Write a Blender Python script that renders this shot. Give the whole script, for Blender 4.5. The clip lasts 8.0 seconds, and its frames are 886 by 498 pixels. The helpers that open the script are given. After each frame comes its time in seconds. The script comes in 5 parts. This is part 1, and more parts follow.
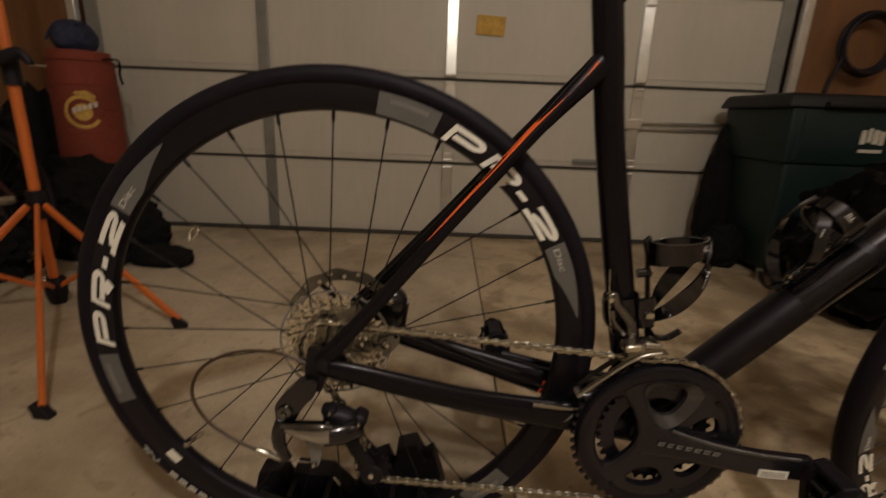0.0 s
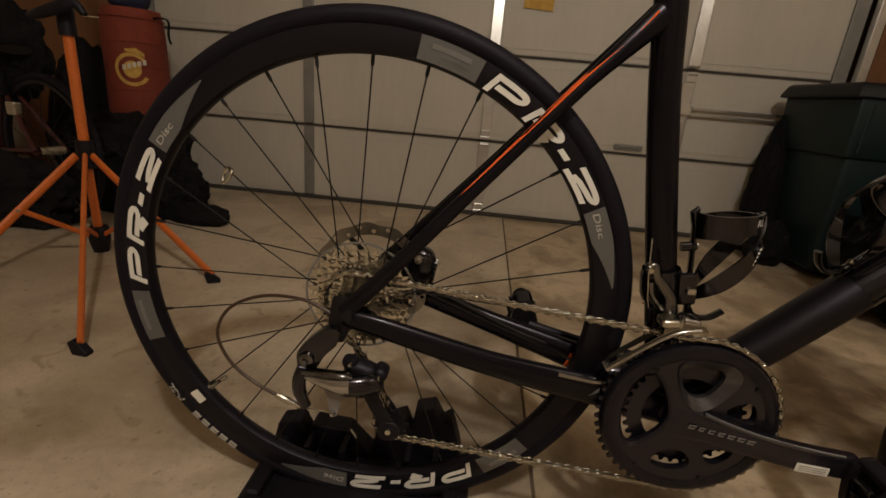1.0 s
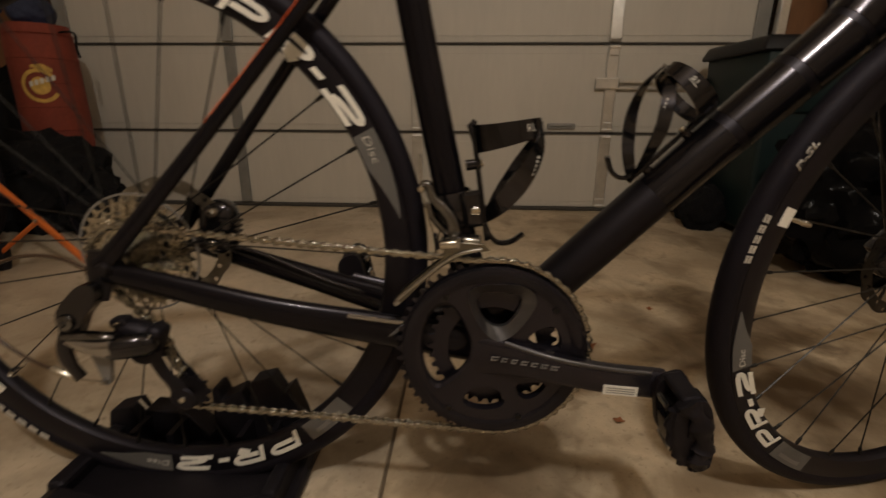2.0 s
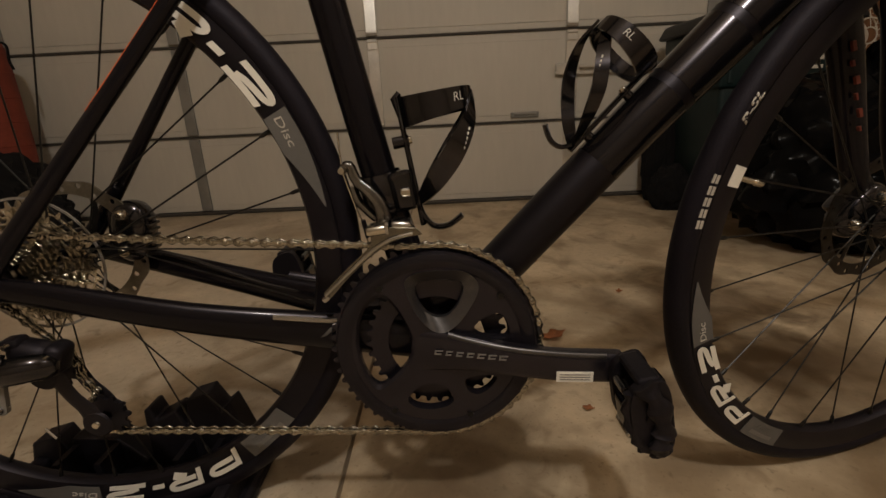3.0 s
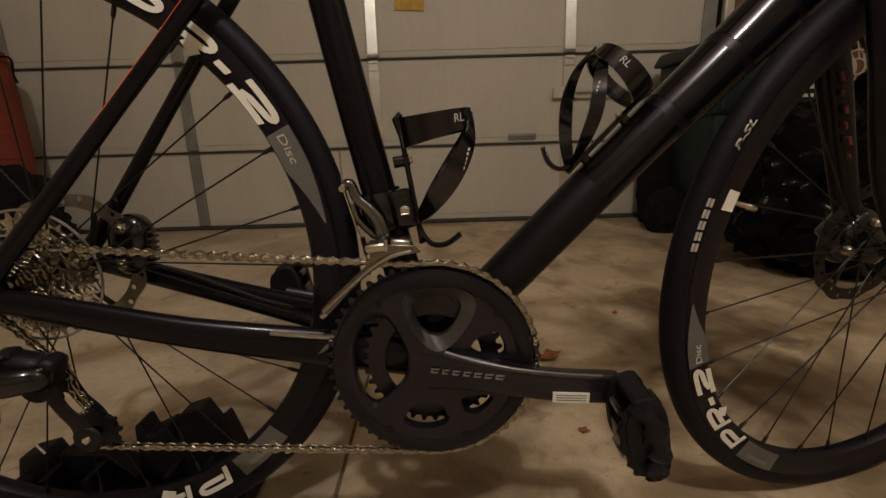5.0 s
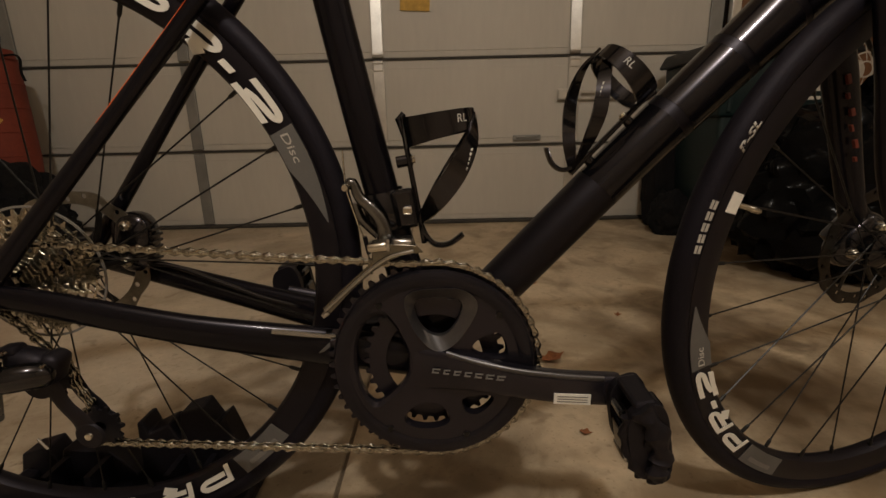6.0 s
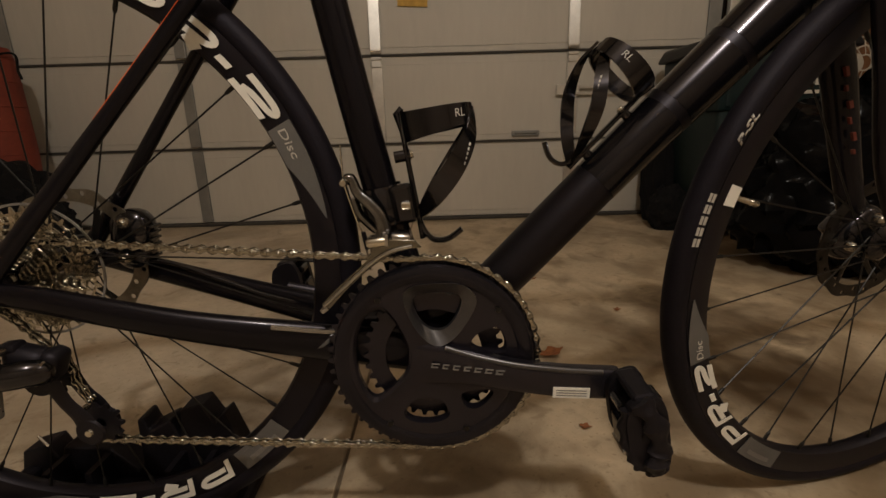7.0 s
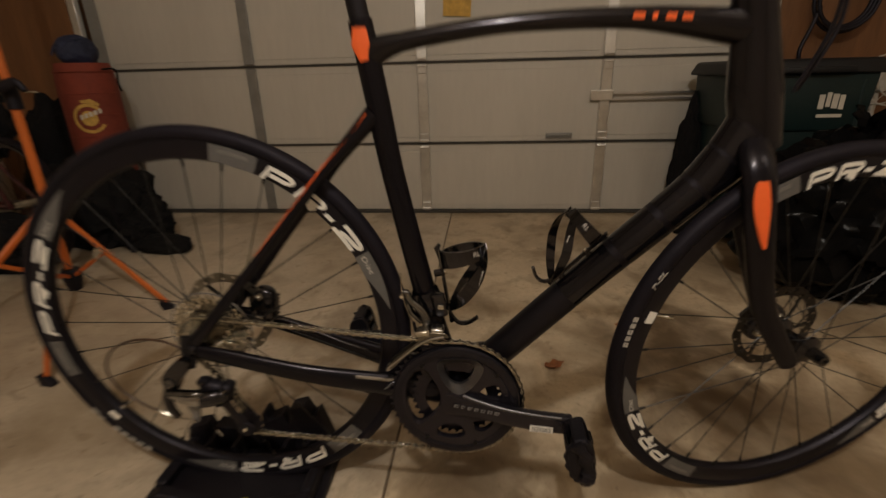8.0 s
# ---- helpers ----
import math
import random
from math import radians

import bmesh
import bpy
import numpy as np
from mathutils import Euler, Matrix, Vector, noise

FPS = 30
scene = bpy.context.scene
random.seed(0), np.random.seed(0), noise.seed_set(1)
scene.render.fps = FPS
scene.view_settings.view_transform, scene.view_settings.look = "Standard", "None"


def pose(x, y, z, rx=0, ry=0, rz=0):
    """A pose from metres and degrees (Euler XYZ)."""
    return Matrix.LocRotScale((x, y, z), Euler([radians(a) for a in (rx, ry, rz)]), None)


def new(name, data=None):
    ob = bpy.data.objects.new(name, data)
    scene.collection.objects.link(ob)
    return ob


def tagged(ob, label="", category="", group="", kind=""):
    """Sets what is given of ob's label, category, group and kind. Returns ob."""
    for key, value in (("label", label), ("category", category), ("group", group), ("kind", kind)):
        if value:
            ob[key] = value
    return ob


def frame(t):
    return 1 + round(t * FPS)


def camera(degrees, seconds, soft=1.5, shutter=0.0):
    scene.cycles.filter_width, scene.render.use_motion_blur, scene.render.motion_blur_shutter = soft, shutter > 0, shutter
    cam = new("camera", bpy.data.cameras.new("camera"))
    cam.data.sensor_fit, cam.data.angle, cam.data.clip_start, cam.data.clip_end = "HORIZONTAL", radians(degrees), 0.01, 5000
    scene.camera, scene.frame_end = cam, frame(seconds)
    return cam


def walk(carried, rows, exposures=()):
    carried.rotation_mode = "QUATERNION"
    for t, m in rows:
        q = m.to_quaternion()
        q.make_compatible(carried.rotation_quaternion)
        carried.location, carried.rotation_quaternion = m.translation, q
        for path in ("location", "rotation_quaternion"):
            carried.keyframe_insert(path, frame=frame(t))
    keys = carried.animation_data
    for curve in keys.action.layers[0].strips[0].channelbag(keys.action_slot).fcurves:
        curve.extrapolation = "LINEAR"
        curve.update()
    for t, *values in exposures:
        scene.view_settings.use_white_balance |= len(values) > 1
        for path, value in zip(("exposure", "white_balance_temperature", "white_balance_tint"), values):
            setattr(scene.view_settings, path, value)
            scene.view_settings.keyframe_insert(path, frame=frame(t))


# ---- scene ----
FOV = 87.1
cam = camera(FOV, 8.0, soft=1.5, shutter=0.5)
# seconds, x, y, z, yaw, pitch, roll
PATH = [
    (0.0, 0.1347, -0.5562, 0.6235, 0.73, -16.19, -2.13),
    (0.5, 0.1268, -0.5438, 0.5979, 5.44, -19.88, -3.64),
    (1.0, 0.1344, -0.5481, 0.5871, 5.39, -18.42, -4.79),
    (1.3, 0.1809, -0.5471, 0.5431, 6.45, -13.15, -2.14),
    (1.5, 0.2098, -0.5424, 0.5147, 6.68, -14.83, -5.22),
    (1.7, 0.2930, -0.5535, 0.5005, 4.98, -17.30, -3.98),
    (2.0, 0.3786, -0.5168, 0.5017, 2.86, -16.97, -0.31),
    (2.2, 0.4033, -0.5013, 0.4962, 1.84, -17.22, 1.10),
    (3.5, 0.4271, -0.4738, 0.4702, -1.12, -16.66, 2.79),
    (4.0, 0.4272, -0.4762, 0.4701, -1.95, -15.60, 2.57),
    (4.5, 0.4231, -0.4809, 0.4748, -1.36, -14.96, 2.15),
    (6.0, 0.4251, -0.4809, 0.4741, -0.12, -14.69, 1.31),
    (6.5, 0.4254, -0.4807, 0.4741, -0.11, -15.04, 1.37),
    (7.0, 0.4260, -0.4814, 0.4723, -0.27, -15.09, 1.63),
    (7.3, 0.4218, -0.4867, 0.4719, 0.03, -15.27, 1.51),
    (7.5, 0.4237, -0.4956, 0.4933, 2.36, -16.29, 2.74),
    (7.7, 0.4345, -0.5441, 0.5780, 5.16, -18.45, 1.61),
    (7.8, 0.4431, -0.5773, 0.6329, 3.96, -18.75, 0.80),
    (8.0, 0.4557, -0.6641, 0.7326, 4.91, -20.70, 1.39),
]
walk(cam, [(t, pose(x, y, z, 90 + pitch, roll, yaw)) for t, x, y, z, yaw, pitch, roll in PATH], [(0.0, 0.0), (8.0, 0.0)])

# ---- light ----
world = bpy.data.worlds.new("world")
scene.world = world
world.use_nodes = True
world.node_tree.nodes["Background"].inputs[0].default_value = (0.9, 0.62, 0.4, 1)
world.node_tree.nodes["Background"].inputs[1].default_value = 0.004


def bulb(name, at, watts, radius, colour):
    lamp = bpy.data.lights.new(name, "POINT")
    lamp.energy, lamp.shadow_soft_size, lamp.color = watts, radius, colour
    ob = new(name, lamp)
    ob.location = at
    return ob


WARM = (1.0, 0.93, 0.84)
bulb("ceiling_lamp_light", (0.42, -1.22, 2.14), 63.0, 0.06, WARM)
bulb("ceiling_lamp_light", (2.05, -0.80, 2.25), 12.0, 0.06, WARM)
scene.view_settings.exposure = 0.0

# ---- materials ----


def mat(name, colour, rough=0.5, metal=0.0, vary=0.0, scale=8.0, bump=0.0, bump_scale=60.0, coat=0.0, colour2=None, detail=6.0, spec=0.5, rough_vary=0.0, stretch=(1, 1, 1)):
    """A surface with broad stains, fine grain and a fine relief, in metres."""
    m = bpy.data.materials.new(name)
    m.use_nodes = True
    nt = m.node_tree
    b = nt.nodes["Principled BSDF"]
    b.inputs["Base Color"].default_value = (*colour, 1)
    b.inputs["Roughness"].default_value = rough
    b.inputs["Metallic"].default_value = metal
    b.inputs["Coat Weight"].default_value = coat
    b.inputs["Coat Roughness"].default_value = 0.08
    b.inputs["Specular IOR Level"].default_value = spec
    tc = nt.nodes.new("ShaderNodeTexCoord")
    mp = nt.nodes.new("ShaderNodeMapping")
    mp.inputs["Scale"].default_value = stretch
    nt.links.new(tc.outputs["Object"], mp.inputs["Vector"])
    if vary or colour2:
        n1 = nt.nodes.new("ShaderNodeTexNoise")
        n1.inputs["Scale"].default_value, n1.inputs["Detail"].default_value = scale, detail
        n1.inputs["Roughness"].default_value = 0.62
        nt.links.new(mp.outputs[0], n1.inputs["Vector"])
        n2 = nt.nodes.new("ShaderNodeTexNoise")
        n2.inputs["Scale"].default_value, n2.inputs["Detail"].default_value = scale * 13, 4
        nt.links.new(mp.outputs[0], n2.inputs["Vector"])
        mix = nt.nodes.new("ShaderNodeMix")
        mix.data_type = "FLOAT"
        mix.inputs[0].default_value = 0.3
        nt.links.new(n1.outputs["Fac"], mix.inputs[2])
        nt.links.new(n2.outputs["Fac"], mix.inputs[3])
        ramp = nt.nodes.new("ShaderNodeValToRGB")
        lo = colour2 or tuple(c * (1 - vary) for c in colour)
        hi = colour if colour2 else tuple(min(1, c * (1 + vary)) for c in colour)
        ramp.color_ramp.elements[0].position, ramp.color_ramp.elements[0].color = 0.36, (*lo, 1)
        ramp.color_ramp.elements[1].position, ramp.color_ramp.elements[1].color = 0.64, (*hi, 1)
        nt.links.new(mix.outputs[0], ramp.inputs[0])
        nt.links.new(ramp.outputs[0], b.inputs["Base Color"])
        if rough_vary:
            rr = nt.nodes.new("ShaderNodeMapRange")
            rr.inputs[3].default_value, rr.inputs[4].default_value = rough - rough_vary, rough + rough_vary
            nt.links.new(n1.outputs["Fac"], rr.inputs[0])
            nt.links.new(rr.outputs[0], b.inputs["Roughness"])
    if bump:
        n3 = nt.nodes.new("ShaderNodeTexNoise")
        n3.inputs["Scale"].default_value, n3.inputs["Detail"].default_value = bump_scale, 5
        nt.links.new(mp.outputs[0], n3.inputs["Vector"])
        bp = nt.nodes.new("ShaderNodeBump")
        bp.inputs["Strength"].default_value, bp.inputs["Distance"].default_value = bump, 0.004
        nt.links.new(n3.outputs["Fac"], bp.inputs["Height"])
        nt.links.new(bp.outputs[0], b.inputs["Normal"])
    return m


def concrete(name="concrete", colour=(0.43, 0.352, 0.250), stain=0.8, mottle=0.0, dark_patches=()):
    """Worn tan concrete: broad brown stains, pale scuffs and fine specks."""
    m = mat(name, colour, 0.62, vary=0.16, scale=5.0, bump=0.3, bump_scale=45, rough_vary=0.12)
    nt = m.node_tree
    b = nt.nodes["Principled BSDF"]
    base = b.inputs["Base Color"].links[0].from_socket
    tc = nt.nodes.new("ShaderNodeTexCoord")

    def layer(below, scale, lo, hi, colour, amount, stretch=(1, 1, 1), distort=0.6):
        mp = nt.nodes.new("ShaderNodeMapping")
        mp.inputs["Scale"].default_value = stretch
        nt.links.new(tc.outputs["Object"], mp.inputs["Vector"])
        n = nt.nodes.new("ShaderNodeTexNoise")
        n.inputs["Scale"].default_value, n.inputs["Detail"].default_value, n.inputs["Distortion"].default_value = scale, 7, distort
        nt.links.new(mp.outputs[0], n.inputs["Vector"])
        r = nt.nodes.new("ShaderNodeMapRange")
        r.inputs[1].default_value, r.inputs[2].default_value, r.inputs[4].default_value = lo, hi, amount
        nt.links.new(n.outputs["Fac"], r.inputs[0])
        x = nt.nodes.new("ShaderNodeMix")
        x.data_type = "RGBA"
        nt.links.new(r.outputs[0], x.inputs[0])
        nt.links.new(below, x.inputs[6])
        x.inputs[7].default_value = (*colour, 1)
        return x.outputs[2]

    c = layer(base, 1.5, 0.47, 0.64, (0.19, 0.128, 0.066), stain, (1, 1.0, 1))
    c = layer(c, 4.5, 0.51, 0.66, (0.20, 0.138, 0.075), stain * 0.8, (1, 0.85, 1))
    c = layer(c, 3.1, 0.58, 0.72, (0.56, 0.47, 0.33), 0.6)
    c = layer(c, 38.0, 0.66, 0.74, (0.12, 0.085, 0.05), 0.6, distort=0.0)
    c = layer(c, 130.0, 0.58, 0.70, (0.20, 0.145, 0.085), 0.45, distort=0.0)
    c = layer(c, 15.0, 0.60, 0.70, (0.22, 0.155, 0.09), 0.5, distort=1.0)
    if mottle:
        c = layer(c, 7.5, 0.50, 0.64, (0.15, 0.092, 0.044), mottle, (1, 0.8, 1), 0.8)
    # soft dark brown patches at set places, their edges broken by noise
    for (bx_, by_), reach, amount in dark_patches:
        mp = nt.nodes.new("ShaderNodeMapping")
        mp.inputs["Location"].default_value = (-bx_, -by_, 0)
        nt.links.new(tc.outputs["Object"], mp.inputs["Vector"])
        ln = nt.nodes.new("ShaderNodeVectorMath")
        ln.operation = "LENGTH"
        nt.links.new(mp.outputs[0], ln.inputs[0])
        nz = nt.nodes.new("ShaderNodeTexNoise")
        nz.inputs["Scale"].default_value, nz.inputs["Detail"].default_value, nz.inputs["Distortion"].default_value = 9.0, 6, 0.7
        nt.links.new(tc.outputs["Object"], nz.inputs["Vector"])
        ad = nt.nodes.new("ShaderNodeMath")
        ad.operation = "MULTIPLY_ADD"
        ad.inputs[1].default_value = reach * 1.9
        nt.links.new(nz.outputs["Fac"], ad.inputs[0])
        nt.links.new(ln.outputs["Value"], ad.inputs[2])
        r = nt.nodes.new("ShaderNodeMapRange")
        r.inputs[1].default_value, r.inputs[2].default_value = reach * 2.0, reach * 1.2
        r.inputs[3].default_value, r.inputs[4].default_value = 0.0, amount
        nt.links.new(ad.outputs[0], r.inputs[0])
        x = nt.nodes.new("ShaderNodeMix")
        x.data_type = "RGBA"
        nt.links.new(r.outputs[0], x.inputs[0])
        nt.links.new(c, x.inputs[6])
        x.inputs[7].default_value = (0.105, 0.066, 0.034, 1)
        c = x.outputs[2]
    nt.links.new(c, b.inputs["Base Color"])
    return m


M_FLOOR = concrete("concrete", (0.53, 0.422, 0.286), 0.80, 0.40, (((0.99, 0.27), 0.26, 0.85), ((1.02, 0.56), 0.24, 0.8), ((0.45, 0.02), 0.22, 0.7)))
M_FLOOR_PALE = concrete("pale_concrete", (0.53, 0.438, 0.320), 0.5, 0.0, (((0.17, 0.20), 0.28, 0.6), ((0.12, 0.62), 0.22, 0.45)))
M_DOOR = mat("door_paint", (0.52, 0.48, 0.41), 0.55, vary=0.06, scale=3.0, bump=0.12, bump_scale=220, stretch=(1, 1, 0.2))
M_STILE = mat("galvanised_steel", (0.70, 0.68, 0.64), 0.30, metal=0.9, vary=0.12, scale=14)
M_STILE_GREY = mat("dull_steel", (0.25, 0.24, 0.22), 0.5, metal=0.4, vary=0.12, scale=14)
M_JOINT = mat("dirty_joint", (0.13, 0.095, 0.06), 0.9, vary=0.3, scale=30)
M_GAP = mat("joint_shadow_rubber", (0.05, 0.043, 0.035), 0.8, vary=0.2, scale=20)
M_PLY = mat("plywood", (0.17, 0.072, 0.025), 0.6, vary=0.22, scale=3.0, bump=0.1, bump_scale=80, stretch=(3, 3, 0.35))
M_WALL = mat("drywall", (0.50, 0.42, 0.32), 0.85, vary=0.08, scale=2.0, bump=0.1, bump_scale=150)
M_CARBON = mat("black_frame_paint", (0.0048, 0.0041, 0.0056), 0.27, spec=0.18, coat=0.14, vary=0.2, scale=5)
M_FRAME_GLOSS = mat("gloss_black_frame_paint", (0.0045, 0.0039, 0.0046), 0.20, spec=0.32, coat=0.3, vary=0.2, scale=5)
M_DOWN = mat("satin_black_paint", (0.0042, 0.0036, 0.0046), 0.40, spec=0.32, vary=0.25, scale=6, bump=0.02)
M_MATT = mat("matt_black_paint", (0.006, 0.0055, 0.0055), 0.45, spec=0.35, vary=0.25, scale=9, bump=0.03)
M_GLOSS = mat("gloss_black_plastic", (0.004, 0.0038, 0.0038), 0.16, coat=0.4, vary=0.2, scale=14)
M_TYRE = mat("tyre_rubber", (0.0060, 0.0050, 0.0076), 0.60, spec=0.22, vary=0.25, scale=16, bump=0.12, bump_scale=400)
M_RIM = mat("black_anodised_rim", (0.0044, 0.0038, 0.0056), 0.42, spec=0.35, vary=0.2, scale=12)
M_GREY = mat("grey_decal", (0.115, 0.110, 0.105), 0.55, vary=0.08, scale=30)
M_WHITE = mat("white_decal", (0.80, 0.77, 0.70), 0.5, vary=0.04, scale=40)
M_ORANGE = mat("orange_decal", (0.85, 0.13, 0.025), 0.45, vary=0.06, scale=20)
M_DEEPRED = mat("deep_red_decal", (0.13, 0.020, 0.010), 0.5, vary=0.15, scale=30)
M_STEEL = mat("bright_steel", (0.62, 0.58, 0.50), 0.24, metal=1.0, vary=0.12, scale=60)
M_ROTOR = mat("worn_rotor_steel", (0.32, 0.30, 0.26), 0.38, metal=1.0, vary=0.25, scale=50)
# darker copy of the rotor steel, for the front wheel
M_ROTOR_DULL = mat("dim_rotor_steel", (0.055, 0.050, 0.046), 0.42, metal=1.0, vary=0.3, scale=50)
M_CHAIN = mat("oily_chain_steel", (0.36, 0.335, 0.285), 0.16, metal=1.0, vary=0.35, scale=120)
M_COG = mat("cassette_steel", (0.60, 0.56, 0.48), 0.20, metal=1.0, vary=0.3, scale=120, bump=0.25, bump_scale=140)
M_DARKSTEEL = mat("dark_steel", (0.030, 0.028, 0.026), 0.35, metal=0.8, vary=0.2, scale=60)
M_SILVER = mat("dull_silver_ink", (0.20, 0.19, 0.18), 0.45, metal=0.3, vary=0.08, scale=40)
M_PALEINK = mat("pale_tyre_ink", (0.50, 0.47, 0.42), 0.6, vary=0.15, scale=90)
M_ALU = mat("polished_aluminium", (0.46, 0.45, 0.44), 0.19, metal=1.0, vary=0.08, scale=30)
# lighter crank metal that paints the highlights on window rim and arm
M_LIT_EDGE = mat("lit_anodised_edge", (0.110, 0.106, 0.110), 0.28, metal=0.8, vary=0.15, scale=30)
M_DARKALU = mat("polished_dark_alloy", (0.17, 0.165, 0.165), 0.17, metal=1.0, vary=0.2, scale=40)
M_BRUSHED = mat("brushed_alloy", (0.20, 0.185, 0.155), 0.26, metal=1.0, vary=0.15, scale=60, stretch=(0.3, 1, 3))
M_CRANK = mat("anthracite_anodised", (0.0078, 0.0070, 0.0098), 0.27, spec=0.55, vary=0.18, scale=18, bump=0.02, bump_scale=300)
# lighter anthracite; the ring rib's highlight is partly in this colour
M_LIT_RIB = mat("lit_anthracite_rib", (0.020, 0.0185, 0.023), 0.24, metal=0.6, spec=0.5, vary=0.18, scale=18)
M_SPOKE = mat("black_spoke_steel", (0.010, 0.0085, 0.0075), 0.40, metal=0.3)
M_PLASTIC = mat("black_plastic", (0.0062, 0.0054, 0.0070), 0.5, spec=0.3, vary=0.25, scale=12, bump=0.08, bump_scale=120)
M_STAND = mat("orange_powder_coat", (0.58, 0.135, 0.02), 0.42, vary=0.12, scale=9, bump=0.04)
M_BIN = mat("dark_green_plastic", (0.0054, 0.0160, 0.0160), 0.5, spec=0.35, vary=0.2, scale=6, bump=0.08, bump_scale=160)
M_BAG = mat("red_canvas", (0.19, 0.031, 0.014), 0.8, vary=0.2, scale=7, bump=0.2, bump_scale=260)
M_YELLOW = mat("faded_yellow_print", (0.55, 0.33, 0.07), 0.8, vary=0.2, scale=40)
M_CLOTH = mat("black_cloth", (0.0075, 0.0068, 0.007), 0.95, spec=0.2, vary=0.3, scale=9, bump=0.3, bump_scale=90)
M_FOIL = mat("black_bin_liner", (0.004, 0.0038, 0.004), 0.16, vary=0.2, scale=9, bump=0.9, bump_scale=22, spec=0.055)
M_PALE = mat("off_white_plastic", (0.55, 0.50, 0.42), 0.5, vary=0.12, scale=12)
M_LEAF = mat("dry_leaf", (0.28, 0.10, 0.035), 0.8, vary=0.35, scale=60, bump=0.3)
M_BLUE = mat("dark_blue_cloth", (0.015, 0.02, 0.05), 0.7, vary=0.3, scale=20, bump=0.2)
# these blacks have a faint violet gloss
for m in (M_CARBON, M_FRAME_GLOSS, M_DOWN, M_MATT, M_GLOSS, M_TYRE, M_RIM, M_CRANK, M_LIT_RIB, M_PLASTIC):
    m.node_tree.nodes["Principled BSDF"].inputs["Specular Tint"].default_value = (0.93, 0.86, 1.0, 1)

# ---- building helpers ----


def part(name, bm, material, parent=None, label="", smooth=False):
    me = bpy.data.meshes.new(name)
    bmesh.ops.recalc_face_normals(bm, faces=bm.faces[:])
    bm.to_mesh(me)
    bm.free()
    me.materials.append(material)
    if smooth:
        me.shade_smooth()
        me.set_sharp_from_angle(angle=radians(38))
    ob = new(name, me)
    if parent is not None:
        ob.parent = parent
    if label:
        ob["label"] = label
    return ob


def thing(name, label, category, at=(0, 0, 0), group="", kind=""):
    ob = new(name)
    ob.empty_display_size = 0.05
    ob.location = at
    return tagged(ob, label, category, group, kind)


def box(bm, centre, size, rot=None, bevel=0.0, seg=2):
    made = bmesh.ops.create_cube(bm, size=1.0)["verts"]
    m = Matrix.Translation(centre) @ (rot.to_4x4() if rot else Matrix.Identity(4)) @ Matrix.Diagonal((*size, 1))
    bmesh.ops.transform(bm, matrix=m, verts=made)
    if bevel:
        edges = list({e for v in made for e in v.link_edges})
        bmesh.ops.bevel(bm, geom=edges, offset=bevel, segments=seg, affect="EDGES", profile=0.5)
    return bm


def sweep(bm, pts, radii, seg=14, side=(0, 1, 0), caps=True, closed=False):
    """A tube along pts; a radius, or a pair: half its height, and half its width along side."""
    pts = [Vector(q) for q in pts]
    n = len(pts)
    if isinstance(radii, (int, float)) or (isinstance(radii, tuple) and len(radii) == 2 and n != 2):
        radii = [radii] * n
    rings = []
    for i, q in enumerate(pts):
        if closed:
            d = pts[(i + 1) % n] - pts[i - 1]
        else:
            d = pts[min(i + 1, n - 1)] - pts[max(i - 1, 0)]
        d.normalize()
        s = Vector(side)
        s = s - d * s.dot(d)
        if s.length < 1e-4:
            s = Vector((1, 0, 0)) - d * d.x
        s.normalize()
        u = d.cross(s)
        r = radii[i]
        a, b = r if isinstance(r, tuple) else (r, r)
        rings.append([bm.verts.new(q + u * (a * math.cos(t)) + s * (b * math.sin(t))) for t in [2 * math.pi * k / seg for k in range(seg)]])
    m = n if closed else n - 1
    for i in range(m):
        r1, r2 = rings[i], rings[(i + 1) % n]
        for k in range(seg):
            bm.faces.new((r1[k], r1[(k + 1) % seg], r2[(k + 1) % seg], r2[k]))
    if caps and not closed:
        bm.faces.new(rings[0][::-1])
        bm.faces.new(rings[-1])
    return bm


def smooth_path(pts, steps=6):
    """A Catmull-Rom curve through pts."""
    pts = [Vector(q) for q in pts]
    out = []
    for i in range(len(pts) - 1):
        p0, p1, p2, p3 = pts[max(i - 1, 0)], pts[i], pts[i + 1], pts[min(i + 2, len(pts) - 1)]
        for k in range(steps):
            t = k / steps
            out.append(0.5 * (2 * p1 + (p2 - p0) * t + (2 * p0 - 5 * p1 + 4 * p2 - p3) * t * t + (3 * p1 - p0 - 3 * p2 + p3) * t ** 3))
    return out + [pts[-1]]


def lathe(bm, profile, seg=48, centre=(0, 0, 0), closed=True, arc=None):
    """Turns a profile of (radius, y) round the y axis."""
    rings = []
    a0, a1 = arc or (0, 2 * math.pi)
    full = arc is None
    count = seg if full else seg + 1
    for k in range(count):
        t = a0 + (a1 - a0) * k / seg
        c, s = math.cos(t), math.sin(t)
        rings.append([bm.verts.new((centre[0] + r * c, centre[1] + y, centre[2] + r * s)) for r, y in profile])
    n = len(profile)
    for k in range(seg):
        r1, r2 = rings[k], rings[(k + 1) % count]
        for i in range(n if closed else n - 1):
            j = (i + 1) % n
            bm.faces.new((r1[i], r1[j], r2[j], r2[i]))
    if not full and closed:
        bm.faces.new(rings[0])
        bm.faces.new(rings[-1][::-1])
    return bm


